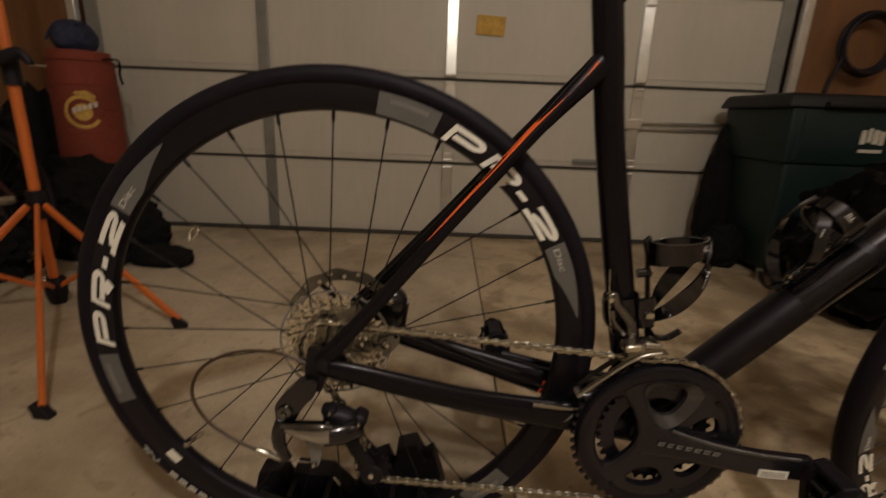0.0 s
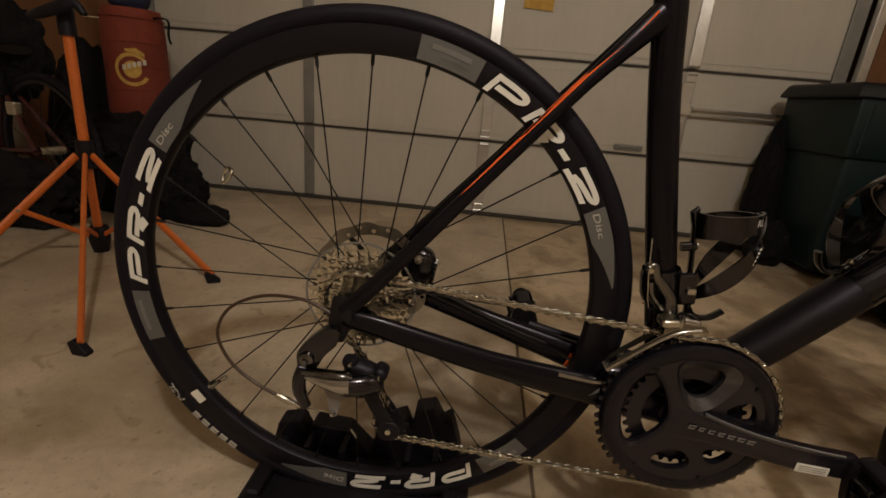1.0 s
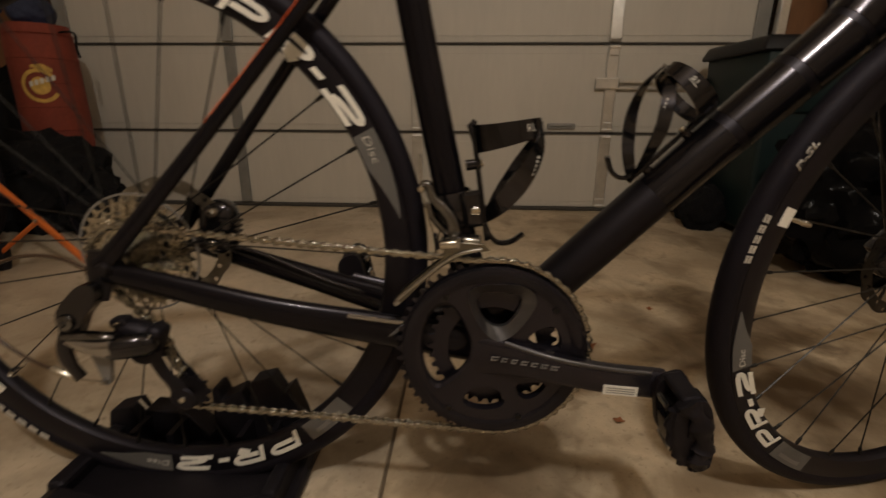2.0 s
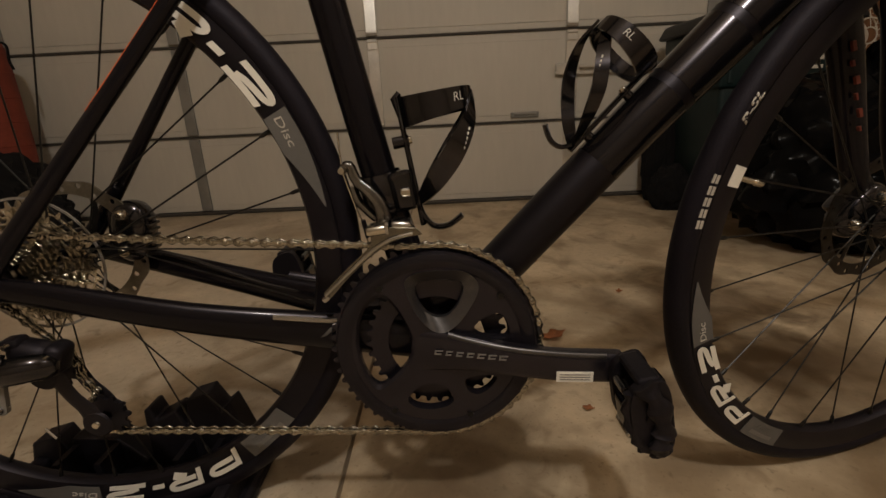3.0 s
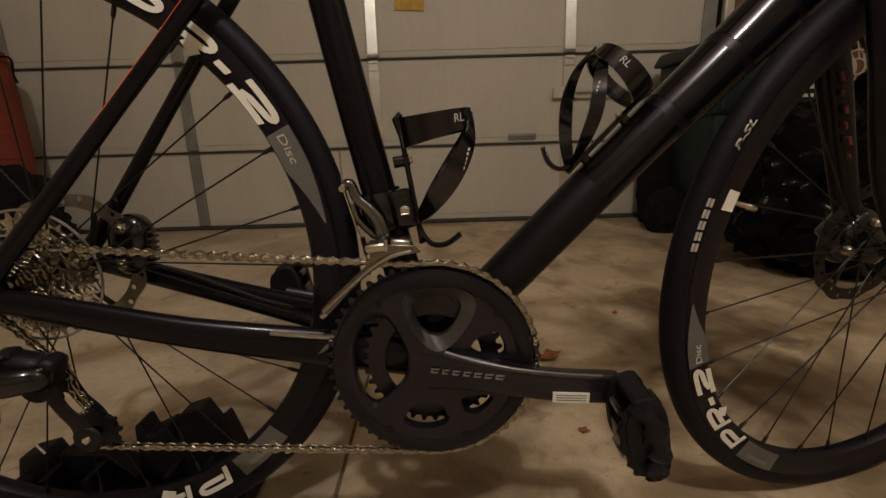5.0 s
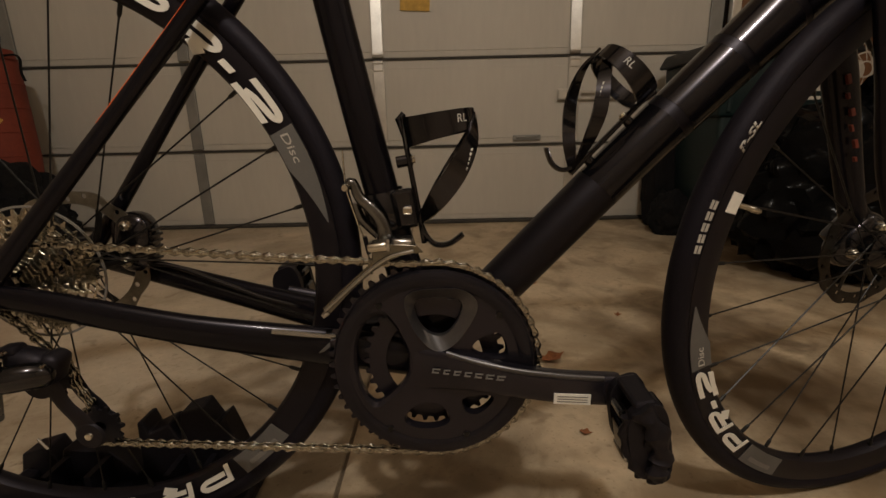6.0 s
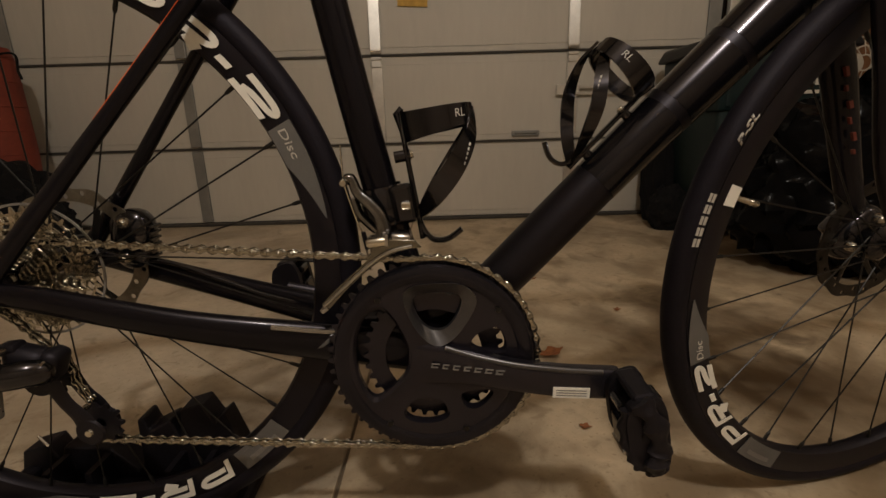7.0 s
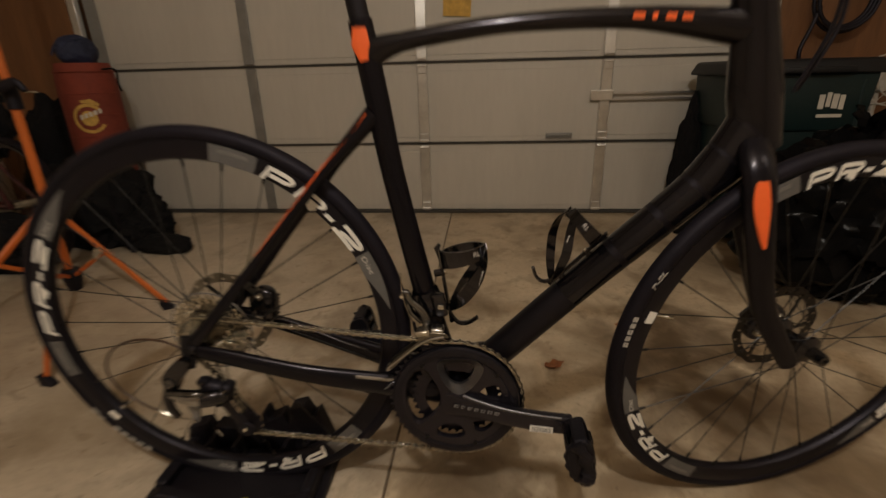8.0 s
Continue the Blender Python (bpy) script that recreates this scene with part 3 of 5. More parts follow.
def toothed(cx, cz, r, teeth, depth, phase=0.0, base=0.30, tip=0.12):
    out = []
    for k in range(teeth):
        a = phase + 2 * math.pi * k / teeth
        w = 2 * math.pi / teeth
        for f, d in ((-base, -depth), (-tip, 0), (tip, 0), (base, -depth)):
            out.append((cx + (r + d) * math.cos(a + f * w), cz + (r + d) * math.sin(a + f * w)))
    return out


# crankset
CX, CZ = 0.412, 0.242
bm = plate(bmesh.new(), toothed(CX, CZ, 0.1075, 52, 0.0052), -0.0515, -0.0485, [circle(CX, CZ, 0.084, 60)])
part("chainring", bm, M_CRANK, bike, "large anthracite chainring")
bm = plate(bmesh.new(), toothed(CX, CZ, 0.0725, 36, 0.0052), -0.0440, -0.0415, [circle(CX, CZ, 0.0500, 48)])
part("chainring", bm, M_CRANK, bike, "small dark inner chainring")


def about(pts, f=1.0):
    """Points given from the crank's axis; f swells the outline about its middle."""
    mx, mz = sum(p[0] for p in pts) / len(pts), sum(p[1] for p in pts) / len(pts)
    return [(CX + mx + (x - mx) * f, CZ + mz + (z - mz) * f) for x, z in pts]


def chamfer(inner, outer, y_in, y_out, y_back):
    """A sloping rim between two outlines of as many points, with a short wall behind it."""
    bm = bmesh.new()
    loops = [[bm.verts.new((x, y, z)) for x, z in lp] for lp, y in ((outer, y_out + 0.0015), (outer, y_out), (inner, y_in), (inner, y_back))]
    n = len(inner)
    for l1, l2 in zip(loops, loops[1:]):
        for k in range(n):
            bm.faces.new((l1[k], l1[(k + 1) % n], l2[(k + 1) % n], l2[k]))
    return bm


# spider with its openings, each with a sloping edge
WINDOW_IN = ((-0.0175, 0.0665), (-0.0105, 0.0715), (0.0255, 0.0705), (0.0305, 0.0615), (0.0255, 0.0465), (0.0135, 0.0310), (-0.0005, 0.0300), (-0.0125, 0.0395), (-0.0195, 0.0575))
WINDOW_OUT = ((-0.0300, 0.0735), (-0.0150, 0.0825), (0.0300, 0.0830), (0.0455, 0.0680), (0.0405, 0.0515), (0.0240, 0.0265), (0.0075, 0.0155), (-0.0065, 0.0215), (-0.0215, 0.0435))
GAPS = (((-0.0485, 0.0575), (-0.0645, 0.0525), (-0.0750, 0.0315), (-0.0785, 0.0085), (-0.0760, -0.0165), (-0.0685, -0.0355), (-0.0595, -0.0425), (-0.0445, -0.0315), (-0.0295, -0.0155), (-0.0235, 0.0025), (-0.0275, 0.0205), (-0.0365, 0.0415)),
        ((-0.0325, -0.0590), (-0.0215, -0.0455), (-0.0075, -0.0410), (0.0075, -0.0465), (0.0145, -0.0615), (0.0060, -0.0680), (-0.0090, -0.0705), (-0.0250, -0.0675)),
        ((0.0265, -0.0385), (0.0385, -0.0345), (0.0605, -0.0350), (0.0540, -0.0470), (0.0420, -0.0555), (0.0310, -0.0520)),
        ((0.0365, 0.0185), (0.0475, 0.0305), (0.0645, 0.0355), (0.0720, 0.0205), (0.0715, 0.0075), (0.0445, 0.0105)))
op = [rounded(about(WINDOW_OUT), 0.014)] + [rounded(about(g, 1.10), 0.009) for g in GAPS]
bm = plate(bmesh.new(), circle(CX, CZ, 0.0985, 90), -0.0590, -0.0520, op)
spider = part("spider", bm, M_CRANK, bike, "four-armed anthracite crank spider", smooth=True)
for g in GAPS:
    part("opening_edge", chamfer(rounded(about(g), 0.009), rounded(about(g, 1.10), 0.009), -0.0560, -0.0592, -0.0500), M_CRANK, spider, smooth=True)
bm = lathe(bmesh.new(), [(0.0985, -0.0545), (0.1010, -0.0565), (0.0990, -0.0600), (0.0930, -0.0622), (0.0880, -0.0612), (0.0850, -0.0594), (0.0850, -0.0588), (0.0985, -0.0588)], 90, (CX, 0, CZ))
part("ring_rib", bm, M_LIT_RIB, spider, "raised outer rib", smooth=True)
# the rim's catch of light is put into its paler metal
part("window_bevel", chamfer(rounded(about(WINDOW_IN), 0.014), rounded(about(WINDOW_OUT), 0.014), -0.0525, -0.0612, -0.0460), M_LIT_EDGE, spider, "sloping rim of the crank window, lightened for its highlight", smooth=True)
for deg in (128, 236, 292, 40):
    x, z = polar(CX, CZ, 0.0845, deg)
    part("ring_bolt", lathe(bmesh.new(), [(0.0, -0.0612), (0.003, -0.0612), (0.0034, -0.0590)], 14, (x, 0, z), closed=False), M_DARKSTEEL, spider, smooth=True)
# grey dashes paint a thin highlight along the ring's left side
for k in range(7):
    a = radians(176 + 5.2 * k)
    part("highlight_dash", arc_band(0.0905, 0.0915, a, a + 0.06, -0.0617, 3), M_GREY, spider).location = (CX, 0, CZ)
# arms
arm_path = smooth_path([(CX - 0.024, -0.0500, CZ - 0.002), (CX - 0.006, -0.0535, CZ - 0.003), (CX + 0.032, -0.0615, 0.2380), (CX + 0.080, -0.0690, 0.2305), (0.535, -0.0742, 0.2265), (0.578, -0.0768, 0.2245), (0.590, -0.0772, 0.2240)], 5)
rad = [(0.0260 - 0.0100 * min(1, i / 15), 0.0085 if i < len(arm_path) - 2 else 0.006) for i in range(len(arm_path))]
bm = bmesh.new()
secs = []
for q, (hh, tt) in zip(arm_path, rad):
    ring = []
    for k in range(16):
        t = 2 * math.pi * k / 16
        c, s = math.cos(t), math.sin(t)
        ring.append(bm.verts.new((q.x, q.y + tt * math.copysign(abs(s) ** 0.5, s), q.z + hh * math.copysign(abs(c) ** 0.5, c))))
    secs.append(ring)
for r1, r2 in zip(secs, secs[1:]):
    for k in range(16):
        bm.faces.new((r1[k], r1[(k + 1) % 16], r2[(k + 1) % 16], r2[k]))
bm.faces.new(secs[0][::-1])
bm.faces.new(secs[-1])
arm = part("crank_arm", bm, M_CRANK, bike, "anthracite right crank arm", smooth=True)
# pale strip drawing the highlight on the arm's top edge
path = smooth_path([(CX + 0.012, -0.0640, 0.2590), (CX + 0.040, -0.0690, 0.2515), (0.491, -0.0760, 0.2450), (0.535, -0.0808, 0.2408), (0.574, -0.0832, 0.2385)], 5)
part("arm_ridge", sweep(bmesh.new(), path, [(0.0028, 0.0022)] * len(path), 10), M_LIT_EDGE, arm, "ridge along the arm, lightened for its highlight", smooth=True)
for k, w in enumerate((0.0082, 0.0066, 0.0070, 0.0072, 0.0078, 0.0080, 0.0082)):
    mx = 0.4135 + 0.0107 * k
    my = -0.0638 - 0.0145 * min(1.0, max(0.0, (mx - 0.402) / 0.090))
    bm = box(bmesh.new(), (mx, my, 0.2425 - 0.0006 * k), (w, 0.0008, 0.0013), rot=Matrix.Rotation(radians(-9), 3, "Z"))
    box(bm, (mx, my, 0.2390 - 0.0006 * k), (w * 0.9, 0.0008, 0.0013), rot=Matrix.Rotation(radians(-9), 3, "Z"))
    box(bm, (mx - 0.33 * w, my + 0.0004, 0.2408 - 0.0006 * k), (0.0014, 0.0008, 0.0046), rot=Matrix.Rotation(radians(-9), 3, "Z"))
    for v in bm.verts:
        v.co.x += 0.35 * (v.co.z - 0.2405)
    part("arm_mark", bm, M_SILVER, arm)
bm = box(bmesh.new(), (0.5445, -0.0838, 0.2178), (0.0350, 0.0008, 0.0110), rot=Matrix.Rotation(radians(-3.4), 3, "Z") @ Matrix.Rotation(radians(1.5), 3, "Y"))
part("sticker", bm, M_WHITE, arm, "white barcode sticker")
for k in range(3):
    bm = box(bmesh.new(), (0.5445, -0.0844, 0.2150 + 0.0027 * k), (0.029, 0.0006, 0.0006), rot=Matrix.Rotation(radians(-3.4), 3, "Z") @ Matrix.Rotation(radians(1.5), 3, "Y"))
    part("sticker_bar", bm, M_GREY, arm)
bm = sweep(bmesh.new(), smooth_path([(CX + 0.005, 0.068, CZ), (CX - 0.08, 0.073, CZ + 0.010), (CX - 0.186, 0.078, CZ + 0.030)], 4), (0.013, 0.007), 14)
part("crank_arm", bm, M_CRANK, bike, "anthracite left crank arm", smooth=True)


def pedal(at, side):
    """A two-sided clip pedal hanging on edge; side -1 towards the right of the bicycle."""
    x, y, z = at
    body = bmesh.new()
    sweep(body, [(x, y - side * 0.0, z), (x, y + side * 0.074, z)], [0.0085, 0.0075], 14, side=(1, 0, 0))
    box(body, (x, y + side * 0.040, z), (0.024, 0.046, 0.042), bevel=0.008)
    ped = part("pedal", body, M_PLASTIC, bike, "scuffed black two-sided clip pedal", smooth=True)
    for yy in (0.014, 0.066):
        bm = plate(bmesh.new(), rounded([(x - 0.013, z - 0.044), (x + 0.015, z - 0.046), (x + 0.019, z - 0.028), (x + 0.019, z + 0.026), (x + 0.013, z + 0.044), (x - 0.013, z + 0.039), (x - 0.021, z + 0.022), (x - 0.021, z - 0.026)], 0.011), y + side * (yy - 0.006), y + side * (yy + 0.006))
        cs = part("cage_side", bm, M_PLASTIC, ped)
        bv = cs.modifiers.new("soft", "BEVEL")
        bv.width, bv.segments, bv.limit_method, bv.angle_limit = 0.003, 2, "ANGLE", radians(35)
    for zz, xx in ((-0.041, 0.005), (0.038, 0.001)):
        bm = box(bmesh.new(), (x + xx, y + side * 0.040, z + zz), (0.022, 0.056, 0.011), bevel=0.004)
        part("cage_bar", bm, M_PLASTIC, ped)
    for xx in (-0.018, 0.019):
        bm = box(bmesh.new(), (x + xx, y + side * 0.040, z - 0.012), (0.008, 0.030, 0.032), bevel=0.003)
        box(bm, (x + xx, y + side * 0.040, z + 0.023), (0.007, 0.028, 0.010), bevel=0.003)
        part("clip", bm, M_GLOSS, ped)
    bm = sweep(bmesh.new(), [(x - 0.020, y + side * 0.024, z - 0.030), (x - 0.020, y + side * 0.056, z - 0.030)], [0.0032, 0.0032], 8, side=(1, 0, 0))
    ridge = sweep(bmesh.new(), smooth_path([(x - 0.006, y + side * 0.071, z + 0.040), (x + 0.004, y + side * 0.076, z + 0.018), (x + 0.007, y + side * 0.075, z - 0.014), (x + 0.002, y + side * 0.077, z - 0.030), (x + 0.004, y + side * 0.070, z - 0.046)], 5), [(0.010 + 0.003 * math.sin(1.3 * k), 0.006 + 0.0015 * math.cos(2.1 * k)) for k in range(21)], 12)
    part("platform_ridge", ridge, M_PLASTIC, ped, smooth=True)
    wing = sweep(bmesh.new(), smooth_path([(x - 0.016, y + side * 0.066, z + 0.030), (x - 0.021, y + side * 0.064, z + 0.004), (x - 0.017, y + side * 0.068, z - 0.022), (x - 0.010, y + side * 0.066, z - 0.040)], 5), [(0.0065 + 0.002 * math.cos(1.7 * k), 0.005) for k in range(16)], 10)
    part("platform_wing", wing, M_PLASTIC, ped, smooth=True)
    part("clip_spring", bm, M_ALU, ped, "bright spring bar")
    ped.matrix_basis = Matrix.Translation(at) @ Matrix.Rotation(radians(-10), 4, "Y") @ Matrix.Diagonal((0.90, 0.86, 0.84, 1)) @ Matrix.Translation(-V(at))
    return ped


pedal((0.597, -0.078, 0.2100), -1)
pedal((0.224, 0.080, 0.2700), 1)

# cassette
for k in range(11):
    teeth = (11, 12, 13, 14, 15, 17, 19, 22, 25, 28, 32)[k]
    r = teeth * 0.0127 / (2 * math.pi) + 0.0030
    y = -0.0555 + 0.0037 * k
    holes = [circle(0.0, WR, max(0.012, r - 0.016), 24)]
    for j in range(5):
        if k > 5:
            a = 72 * j + 12 * k
            holes.append(rounded([polar(0, WR, rr, a + dd) for rr, dd in ((r - 0.0125, -13), (r - 0.0065, -10), (r - 0.0065, 10), (r - 0.0125, 13))], 0.002, 2))
    bm = plate(bmesh.new(), toothed(0.0, WR, r + 0.0008, teeth, 0.0062, 0.11 * k, 0.24, 0.07), y, y + 0.0014, holes)
    part("cog", bm, M_COG, rear, "toothed steel cassette cog").matrix_parent_inverse = Matrix.Translation((0, 0, -WR))
bm = lathe(bmesh.new(), [(0.006, -0.0575), (0.0135, -0.0575), (0.0140, -0.050), (0.016, -0.030), (0.016, -0.016), (0.006, -0.016)], 28, (0, 0, 0))
part("cassette_body", bm, M_ALU, rear, smooth=True)
bm = lathe(bmesh.new(), [(0.0690, -0.0162), (0.0715, -0.0166), (0.0715, -0.0150), (0.0690, -0.0150)], 60)
part("spoke_guard", bm, mat("clear_plastic_guard", (0.22, 0.20, 0.18), 0.25), rear, "clear plastic spoke guard ring", smooth=True)

# chain: one link mesh of each kind, placed along the run
JX, JZ = 0.052, 0.172
UX, UZ = 0.012, 0.232
run = []
COG = 0.0405


def tangent_arc(cx, cz, r, d0, d1, n):
    return [V((cx + r * math.cos(radians(d0 + (d1 - d0) * k / n)), 0, cz + r * math.sin(radians(d0 + (d1 - d0) * k / n)))) for k in range(n + 1)]


run += tangent_arc(0.0, WR, COG, 200, 100, 10)
run += tangent_arc(CX, CZ, 0.1055, 99, -92, 40)
run += tangent_arc(JX, JZ, 0.0225, -98, -255, 10)
run += tangent_arc(UX, UZ, 0.0225, -20, 60, 6)
for i, q in enumerate(run):
    f = max(0.0, min(1.0, q.x / CX))
    q.y = -0.0405 - 0.0095 * f
run.append(run[0].copy())
length = [0.0]
for a, b in zip(run, run[1:]):
    length.append(length[-1] + (b - a).length)


def along(s):
    s = s % length[-1]
    for i in range(len(run) - 1):
        if length[i + 1] >= s:
            t = (s - length[i]) / max(1e-9, length[i + 1] - length[i])
            return run[i].lerp(run[i + 1], t)
    return run[-1]


links = int(round(length[-1] / 0.0127))
links -= links % 2
pitch = length[-1] / links
bm = bmesh.new()
for k in range(links):
    q = along(k * pitch)
    sweep(bm, [(q.x, q.y - 0.0052, q.z), (q.x, q.y - 0.0047, q.z), (q.x, q.y + 0.0047, q.z)], [0.0008, 0.0021, 0.0021], 8, side=(1, 0, 0))
chain = part("chain", bm, M_CHAIN, bike, "oily steel roller chain")


def link_mesh(width, thick):
    bm = bmesh.new()
    h = pitch / 2
    xs = (-h - 0.0046, -h - 0.0036, -h, -h + 0.0038, 0, h - 0.0038, h, h + 0.0036, h + 0.0046)
    hs = (0.0008, 0.0028, 0.0042, 0.0028, 0.0019, 0.0028, 0.0042, 0.0028, 0.0008)
    ws = (0.3, 0.75, 1.15, 0.95, 0.85, 0.95, 1.15, 0.75, 0.3)
    for s in (-1, 1):
        sweep(bm, [(x, s * width, 0) for x in xs], [(a, b * thick) for a, b in zip(hs, ws)], 10)
    bmesh.ops.recalc_face_normals(bm, faces=bm.faces[:])
    me = bpy.data.meshes.new("link")
    bm.to_mesh(me)
    bm.free()
    me.materials.append(M_CHAIN)
    me.shade_smooth()
    return me


KINDS = (link_mesh(0.0031, 0.0009), link_mesh(0.0021, 0.0009))
for k in range(links):
    a, b = along(k * pitch), along((k + 1) * pitch)
    ob = new("link", KINDS[k % 2])
    ob.parent = chain
    d = b - a
    ob.matrix_basis = Matrix.Translation((a + b) / 2) @ Matrix.Rotation(math.atan2(d.y, d.x) * 0.0, 4, "Z") @ Matrix.Rotation(-math.atan2(d.z, d.x), 4, "Y")

# rear derailleur
bm = plate(bmesh.new(), rounded([(-0.024, 0.322), (-0.006, 0.322), (-0.008, 0.302), (-0.024, 0.286), (-0.034, 0.266), (-0.040, 0.256), (-0.056, 0.260), (-0.058, 0.286), (-0.046, 0.302)], 0.008), -0.084, -0.070)
rd = part("rear_derailleur", bm, M_GLOSS, bike, "dark rear derailleur with a polished grey body", smooth=True)
bv = rd.modifiers.new("soft", "BEVEL")
bv.width, bv.segments, bv.limit_method, bv.angle_limit = 0.004, 3, "ANGLE", radians(40)
bm = lathe(bmesh.new(), [(0.0, -0.0925), (0.0030, -0.0925), (0.0036, -0.089), (0.0085, -0.0875), (0.0095, -0.083)], 20, (-0.045, 0, 0.279), closed=False)
part("pivot_bolt", bm, M_DARKALU, rd, "socket pivot bolt", smooth=True)
bm = sweep(bmesh.new(), smooth_path([(-0.050, -0.080, 0.264), (-0.055, -0.083, 0.248), (-0.054, -0.083, 0.230), (-0.049, -0.079, 0.210)], 4), [(0.0085, 0.007)] * 9 + [(0.0075, 0.006)] * 4, 12)
part("b_knuckle", bm, M_GLOSS, rd, smooth=True)
bm = sweep(bmesh.new(), smooth_path([(-0.046, -0.087, 0.264), (-0.024, -0.093, 0.269), (0.000, -0.094, 0.270), (0.010, -0.090, 0.268)], 5), [(0.0032 + 0.0012 * math.sin(math.pi * k / 15), 0.007) for k in range(16)], 12)
part("outer_link", bm, M_DARKALU, rd, "polished grey ridge", smooth=True)
path = smooth_path([(-0.042, -0.086, 0.259), (-0.026, -0.091, 0.2580), (-0.006, -0.094, 0.2555), (0.010, -0.0935, 0.2555)], 5)
bm = sweep(bmesh.new(), path, [(0.0030 + 0.0095 * (k / 15) ** 0.7, 0.0078) for k in range(16)], 20)
part("link_plate", bm, M_ALU, rd, "polished aluminium plate", smooth=True)
bm = plate(bmesh.new(), rounded([(-0.024, 0.250), (0.001, 0.248), (-0.002, 0.230), (-0.006, 0.208), (-0.014, 0.206), (-0.018, 0.228)], 0.005), -0.089, -0.084)
part("cable_fin", bm, M_SILVER, rd, "dull silver cable fin", smooth=True)
bm = lathe(bmesh.new(), [(0.0, -0.0945), (0.0026, -0.0945), (0.0035, -0.0915), (0.0035, -0.085)], 12, (-0.011, 0, 0.213), closed=False)
part("cable_bolt", bm, M_ALU, rd, smooth=True)
bm = sweep(bmesh.new(), smooth_path([(0.000, -0.090, 0.2535), (0.012, -0.089, 0.254), (0.030, -0.082, 0.254), (0.040, -0.070, 0.248)], 4), [(0.0125, 0.009), (0.0135, 0.010)] + [(0.0135, 0.0115)] * 9 + [(0.011, 0.010), (0.006, 0.006)], 16)
part("p_knuckle", bm, M_GLOSS, rd, "glossy dark lower knuckle", smooth=True)
bm = box(bmesh.new(), (0.016, -0.066, 0.262), (0.042, 0.026, 0.026), rot=Matrix.Rotation(radians(14), 3, "Y"), bevel=0.011, seg=3)
box(bm, (0.004, -0.068, 0.274), (0.020, 0.018, 0.013), rot=Matrix.Rotation(radians(-6), 3, "Y"), bevel=0.005, seg=2)
box(bm, (0.037, -0.064, 0.254), (0.018, 0.026, 0.034), rot=Matrix.Rotation(radians(24), 3, "Y"), bevel=0.007, seg=3)
part("spring_case", bm, M_PLASTIC, rd, smooth=True)
for qx, qz in ((0.040, 0.262), (0.006, 0.276)):
    part("limit_screw", lathe(bmesh.new(), [(0.0, -0.0835), (0.0022, -0.0835), (0.0026, -0.078)], 10, (qx, 0, qz), closed=False), M_STEEL, rd, smooth=True)
for yy in (-0.060, -0.0355):
    arm = smooth_path([(UX + 0.006, yy, UZ + 0.010), (UX + 0.014, yy, UZ - 0.006), (UX + 0.023, yy, UZ - 0.026), (JX - 0.006, yy, JZ + 0.018), (JX, yy, JZ)], 4)
    bm = sweep(bmesh.new(), arm, [(0.0125 - 0.0035 * math.sin(math.pi * k / (len(arm) - 1)), 0.0016) for k in range(len(arm))], 12, side=(0, 1, 0))
    cage = part("cage_plate", bm, M_PLASTIC, rd, smooth=True)
    for cx, cz, rr in ((UX, UZ, 0.0165), (JX, JZ, 0.0155)):
        bm = lathe(bmesh.new(), [(0.0, yy - 0.0019), (rr - 0.002, yy - 0.0019), (rr, yy), (rr - 0.002, yy + 0.0019), (0.0, yy + 0.0019)], 24, (cx, 0, cz), closed=False)
        part("cage_boss", bm, M_PLASTIC, cage, smooth=True)
for cx, cz in ((UX, UZ), (JX, JZ)):
    bm = plate(bmesh.new(), toothed(cx, cz, 0.0245, 11, 0.005), -0.0455, -0.0420, [circle(cx, cz, 0.006, 12)])
    part("jockey_wheel", bm, M_PLASTIC, rd)
    bm = lathe(bmesh.new(), [(0.0, -0.0640), (0.0035, -0.0640), (0.0045, -0.0615)], 14, (cx, 0, cz), closed=False)
    part("jockey_bolt", bm, M_STEEL, rd, smooth=True)
# looped cable
cable = smooth_path([(-0.018, -0.068, 0.332), (-0.055, -0.066, 0.346), (-0.105, -0.064, 0.344), (-0.148, -0.063, 0.322), (-0.165, -0.064, 0.286), (-0.150, -0.066, 0.250), (-0.118, -0.069, 0.226), (-0.082, -0.073, 0.212)], 7)
hose = part("gear_cable", sweep(bmesh.new(), cable, 0.0021, 10), mat("brown_black_cable", (0.050, 0.026, 0.014), 0.35), bike, "looped dark gear cable", smooth=True)
bm = sweep(bmesh.new(), [(-0.088, -0.072, 0.214), (-0.072, -0.074, 0.209), (-0.070, -0.074, 0.2085), (-0.056, -0.076, 0.204)], [0.0042, 0.0046, 0.0034, 0.003], 12)
part("ferrule", bm, M_STEEL, hose, "brass barrel adjuster", smooth=True)
bm = sweep(bmesh.new(), [(-0.056, -0.076, 0.204), (-0.022, -0.080, 0.205), (-0.004, -0.086, 0.216)], 0.0008, 6)
part("inner_wire", bm, M_STEEL, hose)
bm = sweep(bmesh.new(), [(0.006, -0.07, 0.176), (0.014, -0.07, 0.164)], [0.0013, 0.0013], 6)
part("wire_end", bm, M_ALU, hose, "bright crimped wire end")

